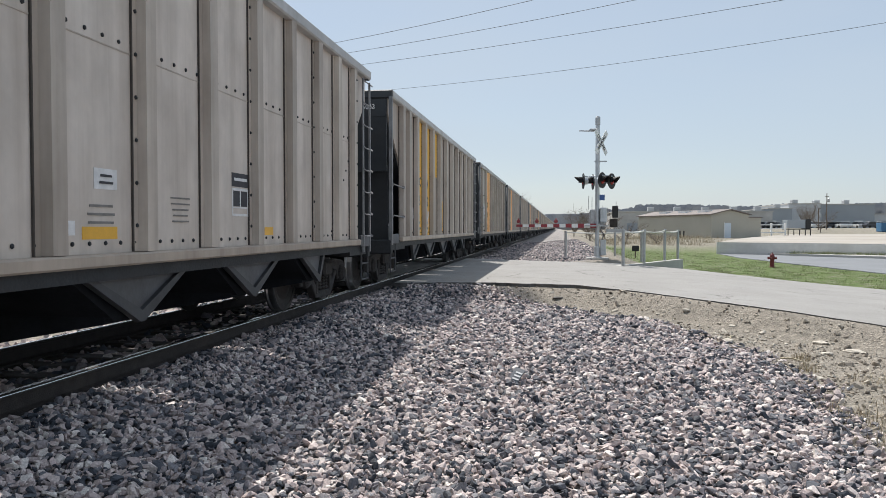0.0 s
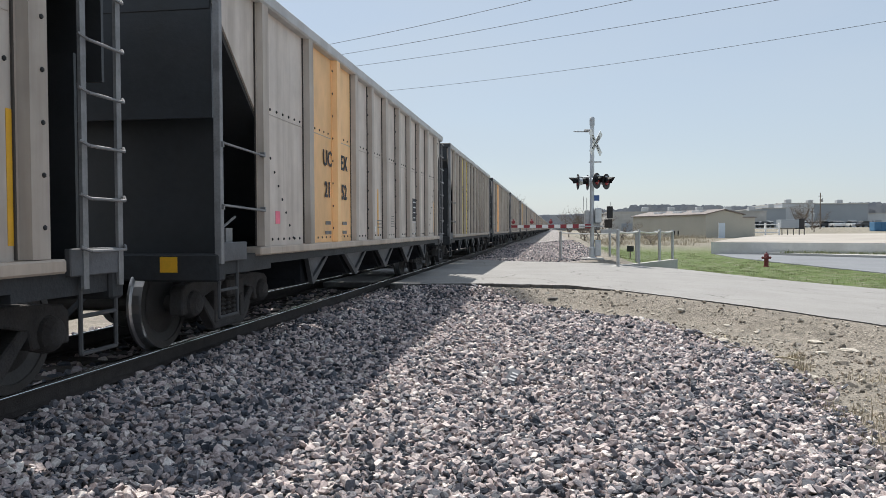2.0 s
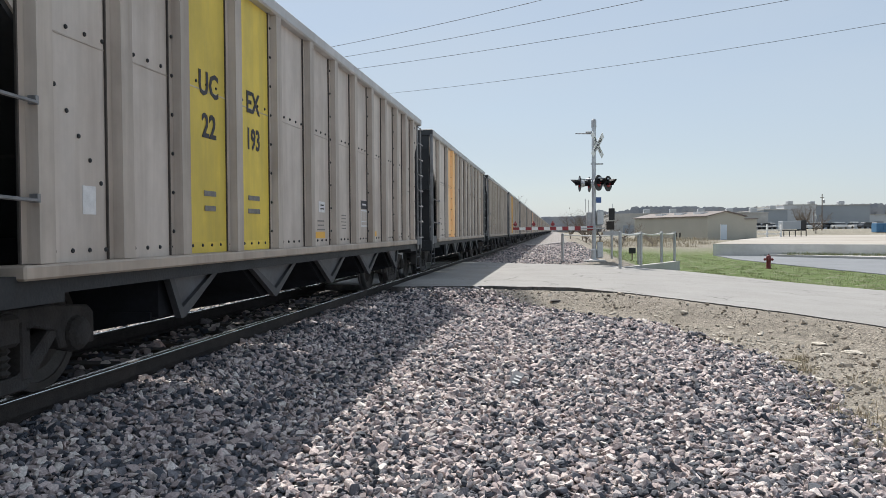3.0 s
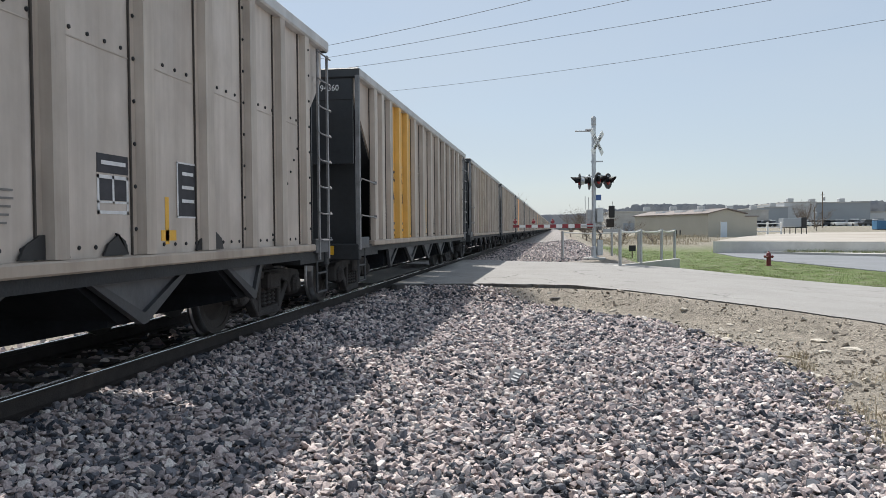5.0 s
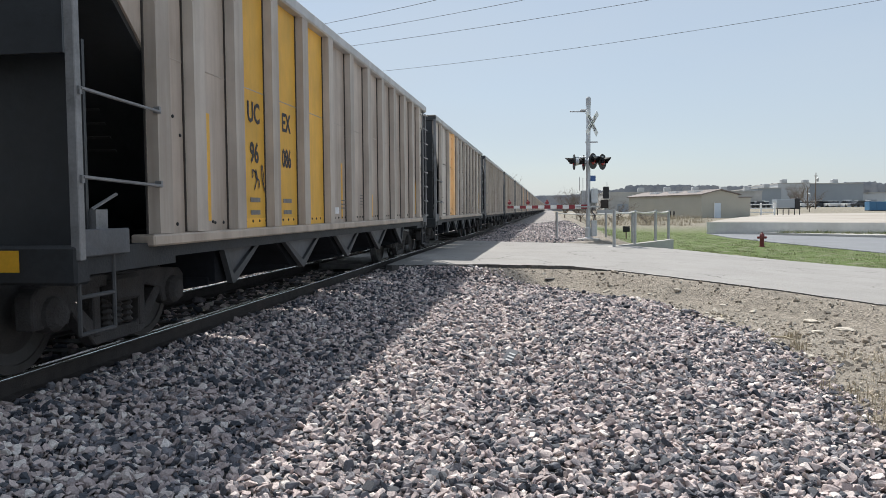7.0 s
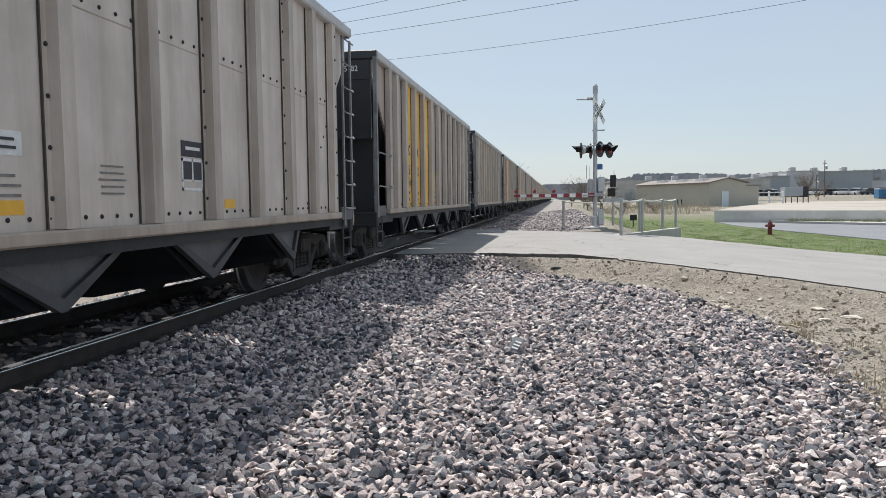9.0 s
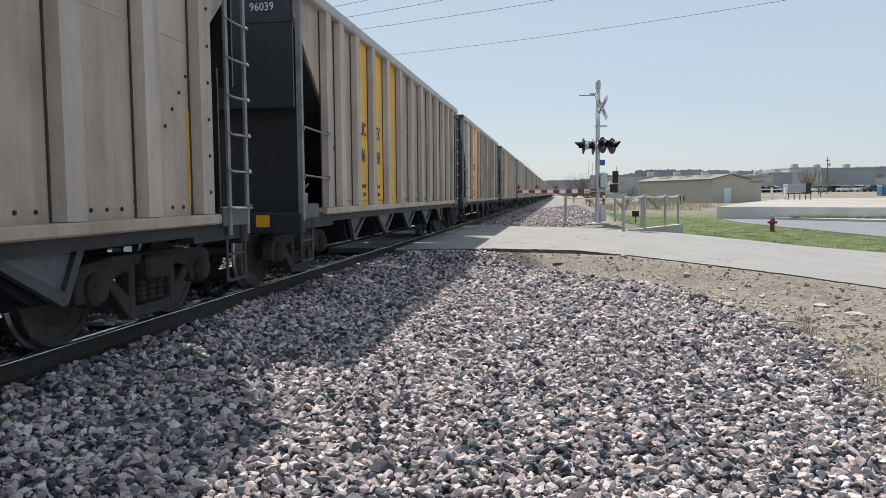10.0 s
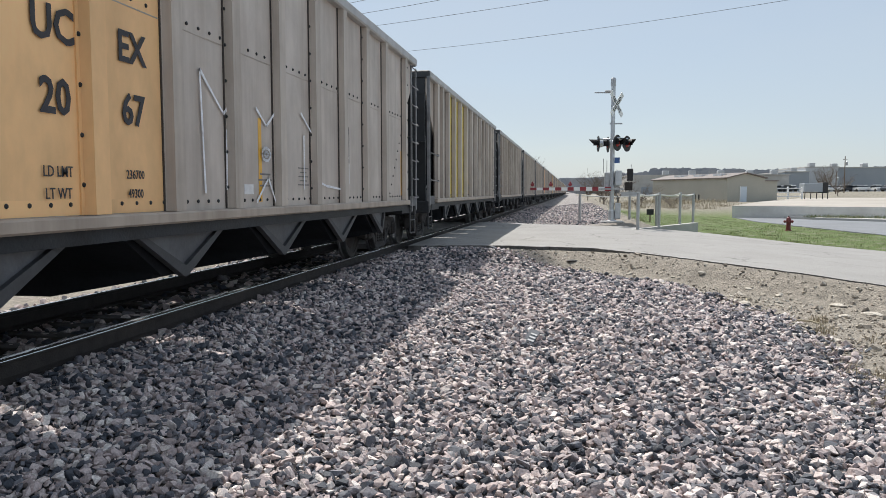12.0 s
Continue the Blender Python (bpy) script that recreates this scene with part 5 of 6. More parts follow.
def gable_building(name, c, along, across, eave, ridge, wall, roof, label):
    """Nearest corner c; along: the way of the ridge; across: the gable end."""
    c, u, v = Vector(c), Vector(along), Vector(across)
    ang = math.degrees(math.atan2(v.y, v.x))
    lu, lv = u.length, v.length
    flip = 1 if Vector((-v.y, v.x)).dot(Vector((u.x, u.y))) > 0 else -1
    top = empty(name, pose(c.x, c.y, c.z, 0, 0, ang))
    bm = bmesh.new()
    lo, hi = sorted((0, flip * lu))
    prism(bm, [(0, -0.6), (lv, -0.6), (lv, eave), (lv * 0.5, ridge), (0, eave)], "y", lo, hi)
    part("wall", bm, wall, top)
    for a, b in ((-0.25, lv * 0.5), (lv + 0.25, lv * 0.5)):
        bm = bmesh.new()
        k = (ridge - eave) / (lv * 0.5)
        za = eave - 0.25 * k
        prism(bm, [(a, za + 0.02), (b, ridge + 0.02), (b, ridge + 0.14), (a, za + 0.14)], "y", lo - 0.25, hi + 0.25)
        part("roof_slope", bm, roof, top)
    return tagged(top, label, "building"), lv, flip * lu


shed, lv, lu = gable_building("metal_shed", (18.1, 95.2, -0.32), (-6.9, 16.8, 0), (4.72, 1.94, 0), 3.1, 3.66, TAN_WALL, ROOF_DARK, "low tan metal-sided shed with a brown gable roof")
bm = bmesh.new()
lo, hi = sorted(((1 if lu > 0 else -1) * 0.8, (1 if lu > 0 else -1) * 12))
box(bm, lv + 0.01, lv + 2.3, lo, hi, -0.6, 2.75)
part("annex", bm, TAN_WALL, shed, "lower flat-roofed annex")
bm = bmesh.new()
box(bm, lv + 0.01, lv + 2.45, lo - 0.15, hi, 2.75, 2.87)
part("annex_roof", bm, ROOF_DARK, shed)
bm = bmesh.new()
box(bm, 1.78, 2.62, -0.06, 0.0, 0.0, 2.1)
part("door", bm, DOOR_M, shed, "pale blue personnel door")
bm = bmesh.new()
box(bm, 1.70, 1.78, -0.07, 0.0, 0.0, 2.16)
part("door_trim", bm, WHITE_PAINT, shed)
for d in (1.0, 1.9):
    bm = bmesh.new()
    lathe(bm, [(0.09, 0), (0.09, 1.15), (0.05, 1.2)], Matrix.Translation((-1.3, (1 if lu > 0 else -1) * (3.0 + d), -0.05)), 10)
    part("bollard", bm, SIGNAL_BLACK, shed, "black steel bollard")
for i, f in enumerate((0.2, 0.45, 0.72)):
    bm = bmesh.new()
    box(bm, lv * 0.18, lv * 0.40, lu * f - 0.9, lu * f + 0.9, 3.0 + 0.7 * 0.4 + 0.1, 3.0 + 0.7 * 0.8 + 0.16)
    part("roof_light", bm, WHITE_PAINT, shed, "pale translucent roof panel")


def block_building(name, x0, x1, y0, y1, z0, z1, wall, label, vents=(), band_h=0.0):
    top = empty(name, pose(x0, y0, z0))
    bm = bmesh.new()
    box(bm, 0, x1 - x0, 0, y1 - y0, -1, z1 - z0)
    part("wall", bm, wall, top)
    bm = bmesh.new()
    box(bm, -0.2, x1 - x0 + 0.2, -0.2, y1 - y0 + 0.2, z1 - z0, z1 - z0 + 0.25)
    part("roof", bm, CONCRETE, top)
    for f in vents:
        bm = bmesh.new()
        box(bm, (x1 - x0) * f - 0.8, (x1 - x0) * f + 0.8, 3, 5, z1 - z0 + 0.25, z1 - z0 + 1.4, 0.1)
        part("roof_vent", bm, GALV, top)
    n = max(2, int((x1 - x0) / 9))
    for i in range(n):
        w = (x1 - x0) / n
        bm = bmesh.new()
        box(bm, i * w + 0.35 * w, i * w + 0.62 * w, -0.12, 0.0, -0.5, 2.4)
        part("dock_door", bm, PALE_WALL if wall is GREY_WALL else GREY_WALL, top)
    return tagged(top, label, "building")


block_building("warehouse", 74.4, 91, 238, 275, 0.9, 8.0, GREY_WALL, "grey-blue flat-roofed warehouse far behind the lot", (0.1, 0.6))
block_building("warehouse", 65.5, 74.2, 232, 270, 0.9, 8.0, PALE_WALL, "pale flat-roofed warehouse far behind the lot", (0.3,))
block_building("warehouse", 59, 65.3, 228, 260, 0.9, 6.6, GREY_WALL, "low grey flat-roofed warehouse far behind the lot", (0.5,))
block_building("warehouse", 14, 54, 205, 240, 0.0, 5.3, CONCRETE, "long low pale warehouse behind the shed", (0.25, 0.42, 0.6, 0.78, 0.93))
block_building("warehouse", 91.5, 150, 245, 290, 0.9, 5.2, PALE_WALL, "long low pale warehouse at the far side", (0.2,))


def vehicle(x, y, z, yaw, mat, long=4.6):
    top = empty("parked_car", pose(x, y, z, 0, 0, yaw))
    bm = bmesh.new()
    h = long / 2
    prism(bm, [(-h, 0.32), (h, 0.32), (h + 0.02, 0.7), (h - 0.2, 0.88), (h - 1.1, 0.95), (-h + 0.1, 0.98), (-h - 0.03, 0.75)], "y", -0.88, 0.88)
    bmesh.ops.bevel(bm, geom=bm.edges[:], offset=0.05, segments=1, affect="EDGES")
    part("body", bm, mat, top)
    bm = bmesh.new()
    prism(bm, [(-h + 0.35, 0.93), (h - 1.25, 0.93), (h - 1.9, 1.45), (-h + 0.9, 1.48)], "y", -0.76, 0.76)
    part("cabin", bm, GLASS_DARK, top)
    bm = bmesh.new()
    prism(bm, [(-h + 0.85, 1.46), (h - 1.85, 1.46), (h - 1.95, 1.53), (-h + 0.95, 1.54)], "y", -0.74, 0.74)
    part("roof", bm, mat, top)
    for wx in (-h + 0.8, h - 0.8):
        for wy in (-0.82, 0.82):
            bm = bmesh.new()
            lathe(bm, [(0.2, -0.1), (0.33, -0.1), (0.33, 0.1), (0.2, 0.1)], pose(wx, wy, 0.33, 90, 0, 0), 14)
            part("wheel", bm, RUBBER, top)
    return tagged(top, {0: "white car parked far off before the warehouses", 1: "silver car parked far off before the warehouses", 2: "dark car parked far off before the warehouses", 3: "red car parked far off before the warehouses"}[CARS_PAINT.index(mat)], "car", group="parked cars")


rng = random.Random(4)
for i in range(13):
    x = 49 + i * 2.3 + rng.uniform(-0.5, 0.5)
    y = 196 + rng.uniform(-2, 8)
    vehicle(x, y, ground_z(x, y), rng.choice((80, 90, 100, 20)), CARS_PAINT[rng.choice((0, 0, 0, 1, 2, 3, 0))])


def container(x, y, z, w, mat, label):
    top = empty("waste_container", pose(x, y, z))
    bm = bmesh.new()
    box(bm, 0, w, 0, 2.3, 0.1, 1.75, 0.05)
    part("box", bm, mat, top)
    for i in range(int(w / 0.6) + 1):
        bm = bmesh.new()
        box(bm, i * 0.6 - 0.04 + 0.05, i * 0.6 + 0.04 + 0.05, -0.06, 0.0, 0.12, 1.7)
        part("rib", bm, mat, top)
    bm = bmesh.new()
    box(bm, 0.1, w - 0.1, 0.2, 2.1, 0, 0.1)
    part("skid", bm, SIGNAL_BLACK, top)
    return tagged(top, label, "container")


container(59.3, 152, ground_z(59, 152), 3.0, BLUE_BOX, "blue steel waste container on the far lot")
container(62.7, 153, ground_z(62, 153), 6.0, GREEN_BOX, "green steel waste container on the far lot")


def flatbed(x, y, z):
    top = empty("box_trailer", pose(x, y, z, 0, 0, 4))
    bm = bmesh.new()
    box(bm, 0, 2.5, 0, 2.0, 1.0, 2.2, 0.04)
    part("box", bm, GREY_WALL, top)
    bm = bmesh.new()
    box(bm, 2.55, 3.3, 0.1, 1.9, 0.95, 2.35, 0.06)
    part("rear_box", bm, SIGNAL_BLACK, top)
    bm = bmesh.new()
    box(bm, -0.1, 3.4, 0.2, 1.8, 0.82, 0.95)
    part("frame", bm, SIGNAL_BLACK, top)
    for lx in (0.1, 0.9, 1.7, 2.5, 3.2):
        bm = bmesh.new()
        box(bm, lx, lx + 0.1, 0.1, 0.2, 0, 0.8)
        part("leg", bm, SIGNAL_BLACK, top)
    return tagged(top, "grey box trailer standing on legs by the dock", "trailer")


flatbed(32.2, 114.5, 0.11)


def barrier(x, y, z, w):
    top = empty("pipe_rack", pose(x, y, z))
    for k in range(3):
        bm = bmesh.new()
        box(bm, 0, w, -0.12, 0.12, 0.5 + k * 0.55, 0.62 + k * 0.55)
        part("rail", bm, WHITE_PAINT, top)
    for f in (0.02, 0.5, 0.98):
        bm = bmesh.new()
        box(bm, w * f - 0.1, w * f + 0.1, -0.15, 0.15, 0, 1.9)
        part("post", bm, WHITE_PAINT, top)
    return tagged(top, "white rack of stacked rails beside the shed", "rack")


barrier(27.6, 112.5, -0.05, 3.8)


def utility_pole(x, y, z, h):
    top = empty("utility_pole", pose(x, y, z))
    bm = bmesh.new()
    rod(bm, (0, 0, -0.3), (0, 0, h), 0.12, 10, 0.08)
    part("pole", bm, WOODPOLE, top)
    bm = bmesh.new()
    box(bm, -0.4, 0.4, -0.05, 0.05, h - 0.75, h - 0.65)
    part("crossarm", bm, WOODPOLE, top)
    bm = bmesh.new()
    lathe(bm, [(0.2, 0), (0.22, 0.1), (0.22, 0.7), (0.1, 0.8)], Matrix.Translation((0.35, 0, h - 1.9)), 12)
    part("transformer", bm, GALV, top)
    return tagged(top, "weathered wooden utility pole with a crossarm", "utility pole")


utility_pole(55.6, 170.0, ground_z(55.6, 170), 7.6)
utility_pole(52.4, 165.0, ground_z(52.4, 165), 4.4)


# ---- overhead cables ----
def cable(pts, r=0.010):
    """A hanging cable: a parabola laid through three points, carried on to both sides."""
    p = np.array(pts, float)
    s = np.array([0.0, np.linalg.norm(p[1] - p[0]), np.linalg.norm(p[1] - p[0]) + np.linalg.norm(p[2] - p[1])])
    fx, fy, fz = (np.polyfit(s, p[:, i], d) for i, d in ((0, 1), (1, 1), (2, 2)))
    bm = bmesh.new()
    q = [Vector((np.polyval(fx, v), np.polyval(fy, v), np.polyval(fz, v))) for v in np.linspace(-45, 75, 49)]
    tube(bm, q, r, 6)
    return tagged(part("overhead_cable", bm, CABLE), "thin dark overhead cable strung across the track", "cable", group="overhead cables")


for pts in (((-10.4, 34.9, 10.0), (-5.7, 32.2, 9.95), (-1.0, 29.6, 10.0)), ((-10.1, 36.9, 10.0), (-3.6, 33.5, 9.93), (2.9, 30.2, 10.0)),
            ((-10.2, 39.7, 10.0), (-0.9, 35.4, 9.9), (8.5, 31.1, 10.0)), ((-10.3, 47.4, 10.05), (1.5, 41.6, 9.8), (13.8, 35.1, 10.0))):
    cable(pts)


# ---- woods, brush, weeds and litter ----
def far_woods(name, spans, seed, mat, label):
    """A far line of bare trees: thousands of thin upright boughs. Spans: x0, y0, x1, y1, height, count."""
    rng = np.random.default_rng(seed)
    v, f = [], []
    for x0, y0, x1, y1, h, count in spans:
        for _ in range(count):
            u = rng.uniform()
            x, y = x0 + (x1 - x0) * u + rng.normal(0, 3), y0 + (y1 - y0) * u + rng.normal(0, 8)
            crest = h * (0.74 + 0.12 * noise.noise((u * 7, seed, 0)) + 0.05 * noise.noise((u * 45, seed, 5)))
            top = crest * (1 - 0.8 * rng.uniform() ** 1.3)
            low = top * rng.uniform(0.55, 0.85)
            w, lean = rng.uniform(1.6, 4.2), rng.normal(0, 0.6)
            i = len(v)
            ring = [(-0.35, 0.0), (0.35, 0.0), (0.95, 0.4), (0.8, 0.75), (0.2, 1.0), (-0.35, 0.97), (-0.9, 0.7), (-0.9, 0.35)]
            v += [(x + w * a * rng.uniform(0.7, 1.2) + lean * b, y, low - 1 + (top - low) * b * rng.uniform(0.95, 1.05)) for a, b in ring]
            f += [tuple(range(i, i + 8))]
    me = bpy.data.meshes.new(name)
    me.from_pydata(v, [], f)
    return tagged(mesh_part(name, me, mat), label, "woods", kind="stuff")


far_woods("far_woods", [(64, 620, 420, 640, 27, 14000), (420, 640, 900, 500, 25, 6000), (42, 625, 75, 620, 23, 1500), (-10, 640, 50, 620, 18, 2500)], 3, HAZED_WOODS, "leafless woods on the horizon, greyed by painted-in haze")
far_woods("far_woods", [(-120, 520, -16, 560, 13, 3500), (4, 470, 60, 480, 9, 2500)], 8, HAZED_WOODS, "leafless trees far down the track, greyed by painted-in haze")


def bare_tree(name, x, y, z, h, spread, seed, label, twigs=260, mat=None):
    """Short trunk, forking limbs and a haze of fine twigs, without leaves."""
    top = empty(name, pose(x, y, z))
    rng = random.Random(seed)
    bm = bmesh.new()
    limbs = []
    rod(bm, (0, 0, -0.1), (0, 0, h * 0.25), h * 0.022, 8, h * 0.016)
    for i in range(9):
        a = rng.uniform(0, 6.28)
        p0 = Vector((0, 0, h * rng.uniform(0.08, 0.25)))
        p1 = p0 + Vector((math.cos(a) * spread * rng.uniform(0.2, 0.5), math.sin(a) * spread * rng.uniform(0.2, 0.5), h * rng.uniform(0.25, 0.4)))
        p2 = p1 + Vector((math.cos(a) * spread * rng.uniform(0.1, 0.4), math.sin(a) * spread * rng.uniform(0.1, 0.4), h * rng.uniform(0.15, 0.35)))
        rod(bm, p0, p1, h * 0.012, 6, h * 0.008), rod(bm, p1, p2, h * 0.008, 5, h * 0.003)
        limbs += [(p0, p1), (p1, p2)]
    part("trunk", bm, TWIG, top)
    bm = bmesh.new()
    for i in range(twigs):
        a, b = rng.choice(limbs)
        p = a.lerp(b, rng.uniform(0.2, 1.0))
        d = Vector((rng.uniform(-1, 1), rng.uniform(-1, 1), rng.uniform(0.1, 1.2))).normalized() * h * rng.uniform(0.08, 0.26)
        rod(bm, p, p + d, h * 0.003, 3, h * 0.001)
        for _ in range(2):
            q = p + d * rng.uniform(0.3, 0.9)
            e = (d.normalized() + Vector((rng.uniform(-1, 1), rng.uniform(-1, 1), rng.uniform(-0.3, 1)))).normalized() * h * rng.uniform(0.05, 0.14)
            rod(bm, q, q + e, h * 0.002, 3, h * 0.0008)
    part("crown", bm, mat or TWIG, top)
    return tagged(top, label, "tree" if name == "bare_tree" else "bush")


for i, (x, y, h, w) in enumerate(((3.4, 88, 4.2, 3.6), (5.6, 98, 3.6, 3.8), (1.9, 104, 3.6, 3.0), (7.2, 84, 2.4, 3.0), (4.0, 118, 4.2, 4.0), (6.0, 72, 1.5, 2.2), (3.0, 64, 1.2, 2.0), (9.3, 76, 1.6, 2.4))):
    bare_tree("bare_bush", x, y, ground_z(x, y), h, w, 20 + i, "leafless brown scrub bush beside the gravel track", 240)
for i, (x, y, h, w) in enumerate(((-11.5, 122, 8.5, 6), (-9.8, 150, 9, 6), (-12.5, 100, 6.5, 5))):
    bare_tree("bare_tree", x, y, -0.6, h, w, 60 + i, "leafless tree standing past the train", 300)
for i, (x, y, h) in enumerate(((58.5, 190, 6.5), (62, 205, 6), (48, 150, 4.5))):
    bare_tree("bare_tree", x, y, ground_z(x, y), h, 4, 80 + i, "leafless tree before the far warehouses", 200)


def tufts(name, spots, blade, count, seed, mat, label, category, lie=0.5, base=None):
    """Clumps of thin bent blades or stalks, all in one mesh. Spots: x, y, radius."""
    rng = np.random.default_rng(seed)
    v, f = [], []
    for x, y, r in spots:
        for _ in range(count):
            a, d = rng.uniform(0, 6.283), r * math.sqrt(rng.uniform())
            px, py = x + d * math.cos(a), y + d * math.sin(a)
            pz = (ground_z(px, py) if base is None else base) - 0.005
            ln = blade * rng.uniform(0.5, 1.3)
            b = rng.uniform(0, 6.283)
            lean = rng.uniform(0, lie) * ln
            w = ln * 0.018
            ox, oy = -math.sin(b) * w, math.cos(b) * w
            mx, my, mz = px + math.cos(b) * lean * 0.4, py + math.sin(b) * lean * 0.4, pz + math.sqrt(max(ln * ln - lean * lean, 0.0001)) * 0.6
            ex, ey, ez = px + math.cos(b) * lean, py + math.sin(b) * lean, pz + math.sqrt(max(ln * ln - lean * lean, 0.0001)) * rng.uniform(0.6, 1.0)
            i = len(v)
            v += [(px - ox, py - oy, pz), (px + ox, py + oy, pz), (mx + ox * 0.7, my + oy * 0.7, mz), (mx - ox * 0.7, my - oy * 0.7, mz), (ex, ey, ez)]
            f += [(i, i + 1, i + 2, i + 3), (i + 3, i + 2, i + 4)]
    me = bpy.data.meshes.new(name)
    me.from_pydata(v, [], f)
    return tagged(mesh_part(name, me, mat), label, category, kind="stuff")


tufts("dry_weeds", [(2.62, 7.3, 0.28), (3.0, 7.0, 0.3), (2.75, 6.4, 0.3), (3.3, 7.9, 0.3), (2.7, 5.8, 0.25), (3.15, 10.5, 0.12), (2.95, 9.6, 0.12), (3.5, 9.0, 0.3), (3.9, 8.3, 0.3), (2.9, 6.9, 0.35), (2.55, 6.2, 0.25), (3.4, 7.3, 0.35)], 0.15, 110, 11, DRY, "dry straw-coloured weed stalks in the dirt", "weeds", 1.0)
rng = random.Random(9)
spots = []
while len(spots) < 900:
    x, y = rng.uniform(3.0, 26), rng.uniform(20, 62)
    if y > float(np.interp(x, FAR_X, FAR_Y)) + 0.3 and not (x > 11.6 and y > 32 and x > 14.2 - (y - 33) * 0.12) and x > 2.2 + (y - 27) * 0.46:
        spots.append((x, y, 0.35))
    elif y > 36 and 2.6 < x < 11 and rng.random() < 0.5:
        spots.append((x, y, 0.4))
tufts("grass", spots, 0.11, 46, 12, BLADE, "short patchy green grass past the road", "grass", 0.8)
tufts("grass", [(16 + 24 * u, 56.9 - 12.0 * u + rng.uniform(-0.9, 0.3), 0.35) for u in (rng.random() for _ in range(260))], 0.26, 34, 14, BLADE, "ragged green grass on the kerbed island", "grass", 0.8, -0.62)
tufts("dry_brush", [(rng.uniform(4, 17), rng.uniform(74, 95), 1.0) for _ in range(90)], 0.55, 50, 15, DRY, "dry brown brush before the shed", "brush", 0.8)

rng2 = np.random.default_rng(21)
bits = []
for _ in range(6500):
    y = rng2.uniform(4.5, 17.3)
    x = ballast_right(y) + abs(rng2.normal(0, 2.0)) - 0.1
    if y < float(np.interp(x, NEAR_X, NEAR_Y)) - 0.1:
        s = 0.010 * rng2.lognormal(0, 0.6)
        bits.append((x, y, ground_z(x, y) + s * 0.3, s))
for _ in range(420):
    y = rng2.uniform(5.5, 13.0)
    x = ballast_right(y) + 0.35 + abs(rng2.normal(0, 1.5))
    if y < float(np.interp(x, NEAR_X, NEAR_Y)) - 0.5:
        s_ = 0.028 * rng2.lognormal(0, 0.45)
        bits.append((x, y, ground_z(x, y) + s_ * 0.2, s_))
tagged(stones("loose_stones", np.array(bits), PALE_STONE), "pale loose stones and clods on the dirt", "stones", kind="stuff")


def lump(name, x, y, sx, sy, sz, mat, label, category, seed, yaw=0):
    """A single rough chunk."""
    bm = bmesh.new()
    bmesh.ops.create_icosphere(bm, subdivisions=2, radius=0.5)
    r = random.Random(seed)
    for v in bm.verts:
        v.co *= 0.85 + 0.3 * noise.noise(v.co * 2.3 + Vector((seed, 0, 0))) + r.uniform(-0.05, 0.05)
        v.co = Vector((v.co.x * sx, v.co.y * sy, v.co.z * sz))
    ob = part(name, bm, mat)
    ob.matrix_basis = pose(x, y, ground_z(x, y) + sz * 0.25, 0, 0, yaw)
    return tagged(ob, label, category)


for i, (x, y, sx, sy, sz) in enumerate(((2.3, 14.4, 0.16, 0.12, 0.1), (-0.05, 16.2, 0.3, 0.2, 0.06), (-0.75, 15.9, 0.12, 0.1, 0.06), (3.9, 12.1, 0.3, 0.2, 0.07), (4.15, 11.5, 0.35, 0.25, 0.07), (3.7, 11.2, 0.2, 0.16, 0.05), (4.6, 10.9, 0.3, 0.22, 0.06), (3.25, 12.9, 0.14, 0.12, 0.06), (2.9, 13.4, 0.16, 0.1, 0.05), (4.3, 10.3, 0.28, 0.2, 0.06))):
    lump("broken_asphalt" if i in (1, 2) else "rock", x, y, sx, sy, sz, EDGE_TAR if i in (1, 2) else PALE_STONE, "dark chunk of broken asphalt below the road edge" if i in (1, 2) else "flat pale rock lying on the dirt", "rock", 30 + i, i * 40)
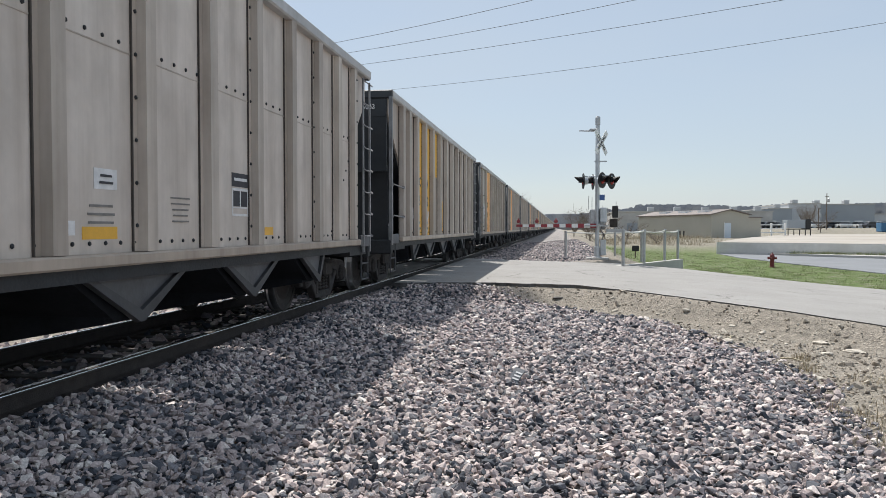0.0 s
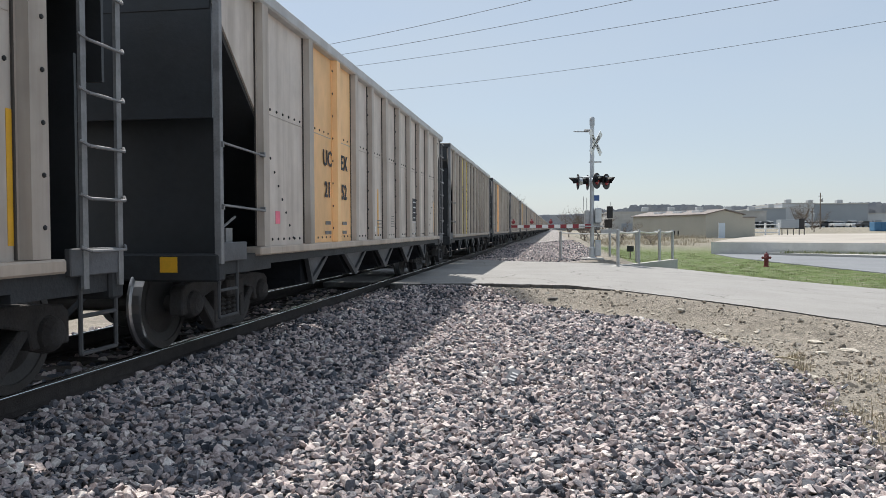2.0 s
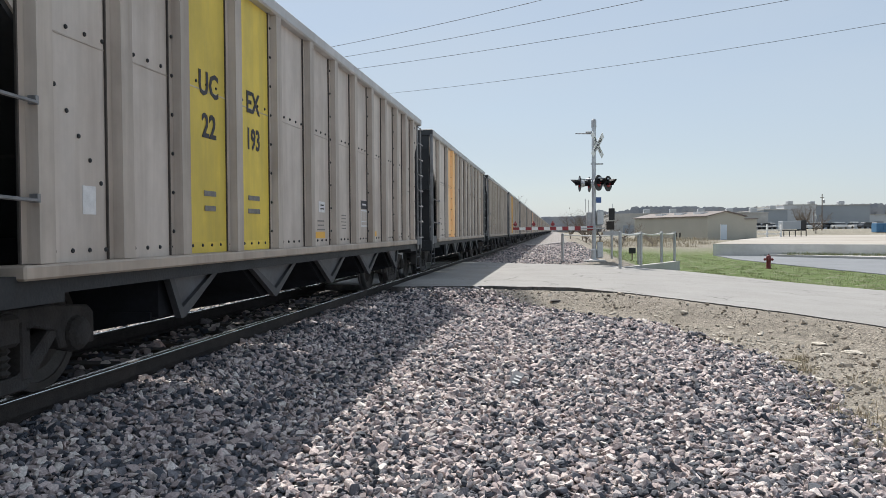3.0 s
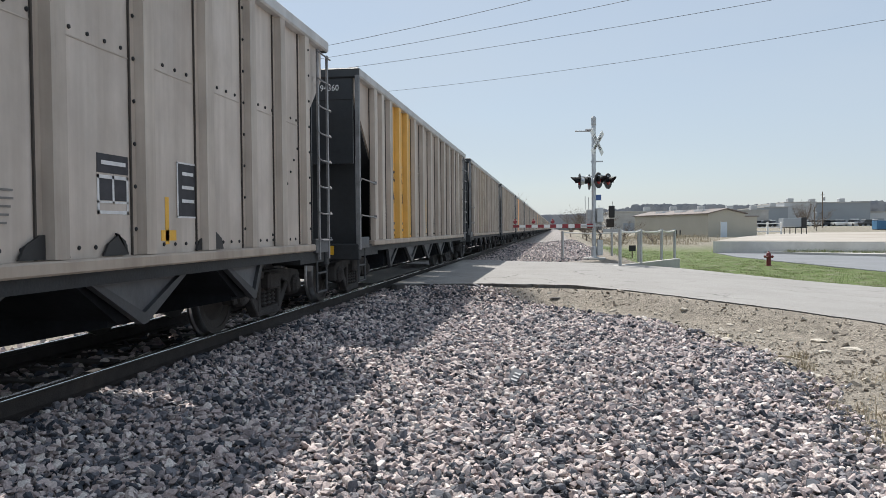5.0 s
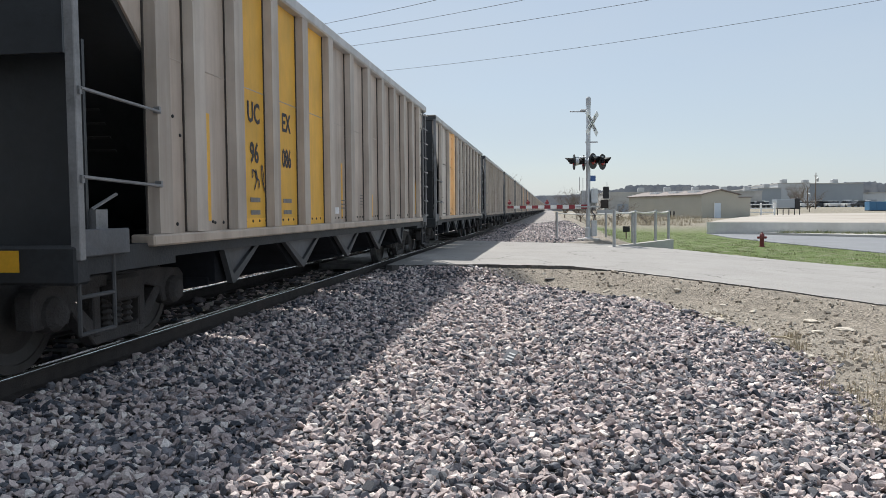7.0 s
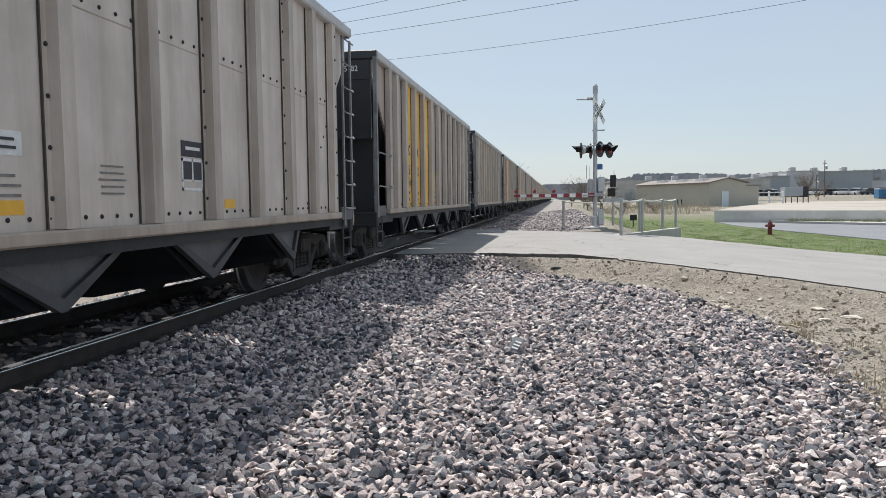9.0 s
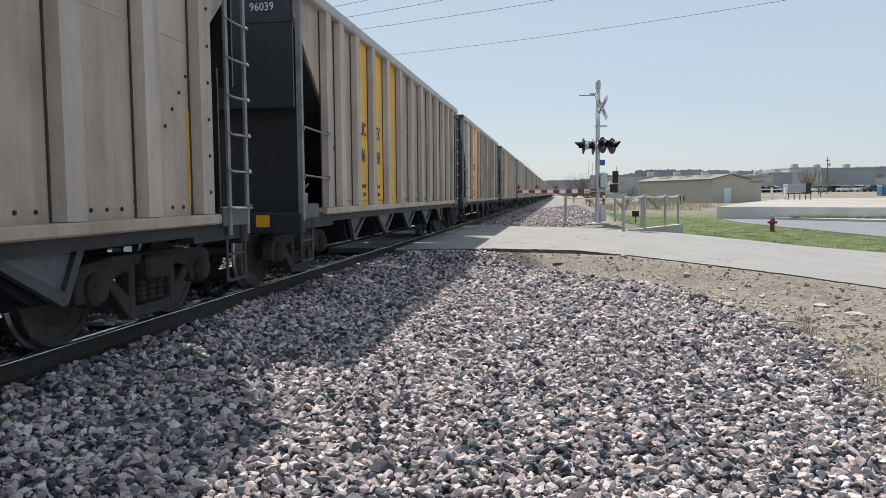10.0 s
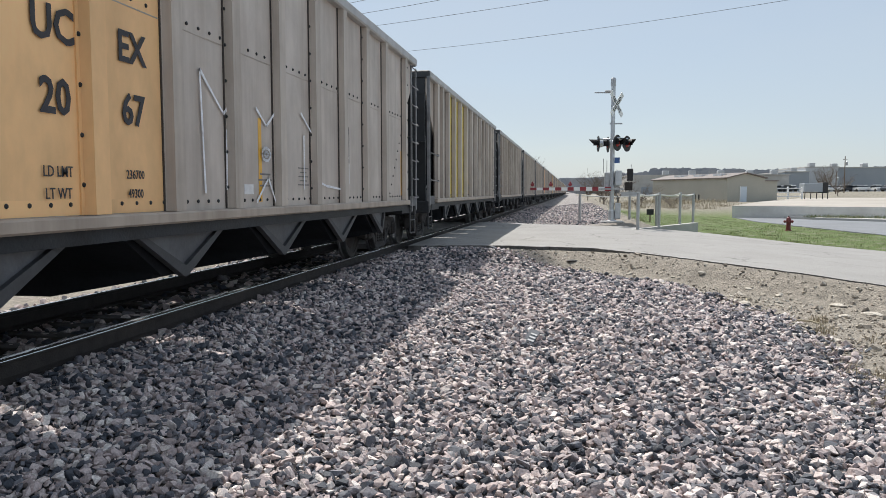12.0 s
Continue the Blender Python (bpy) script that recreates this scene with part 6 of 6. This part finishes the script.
for i, (x, y, l, a) in enumerate(((2.35, 10.9, 0.5, 20), (2.95, 10.2, 0.35, -50), (3.3, 6.8, 0.6, -60), (2.6, 12.0, 0.35, 70))):
    bm = bmesh.new()
    rod(bm, (-l / 2, 0, 0.02), (0, 0.03, 0.035), 0.012, 6), rod(bm, (0, 0.03, 0.035), (l / 2, 0, 0.02), 0.011, 6, 0.006)
    ob = part("stick", bm, TWIG if i % 2 == 0 else DRY)
    ob.matrix_basis = pose(x, y, ground_z(x, y) + 0.02, 0, 0, a)
    tagged(ob, "bent dry stick lying on the stones", "stick")
litter = empty("plastic_scrap", pose(-0.45, 7.98, ground_z(-0.45, 7.98) + 0.075, 18, -34, 62))
bm = bmesh.new()
prism(bm, [(-0.11, 0), (0.11, 0), (0.11, 0.012), (0.05, 0.016), (-0.05, 0.016), (-0.11, 0.012)], "y", -0.055, 0.055)
part("shell", bm, LITTER, litter)
for i in range(3):
    bm = bmesh.new()
    box(bm, -0.06 + i * 0.045, -0.04 + i * 0.045, -0.05, 0.02, 0.017, 0.02)
    part("strip", bm, WHITE_INK, litter)
tagged(litter, "dark plastic scrap with white strips on ballast", "litter")


# ---- what moves ----
RUN_T = [0, 1.5, 2.5, 5.5, 6.5, 9.5, 10.5, 12]
RUN_S = [0, 29.76, 49.65, 109.4, 128.95, 189.4, 209.6, 240.6]
RUN = np.polyfit(RUN_T, RUN_S, 5)


# slack in the couplings, by place in the train
SLACK = {14: -0.15, 15: 0.25}


def gone(t):
    """How far the train has rolled at t seconds."""
    return float(np.polyval(RUN, t) - np.polyval(RUN, 0))


def motions():
    stops = [i * 0.5 for i in range(25)]
    for k, car in cars.items():
        walk(car, [(t, pose(TRACK_X, 5.2 + 16.2 * k + SLACK.get(k, 0) - gone(t), 0)) for t in stops])
    # every front axle turns alike, and so does every rear one
    turning = {}
    for car in cars.values():
        for o in car.children_recursive:
            if o.name.startswith("wheelset"):
                y = round(o.location.y, 3)
                if y not in turning:
                    walk(o, [(f / FPS, pose(0, y, 0.46, math.degrees(gone(f / FPS) / 0.46) % 360)) for f in range(361)])
                    turning[y] = o
                else:
                    o.rotation_mode = "QUATERNION"
                    keys = o.animation_data_create()
                    keys.action = turning[y].animation_data.action
                    keys.action_slot = turning[y].animation_data.action_slot


motions()
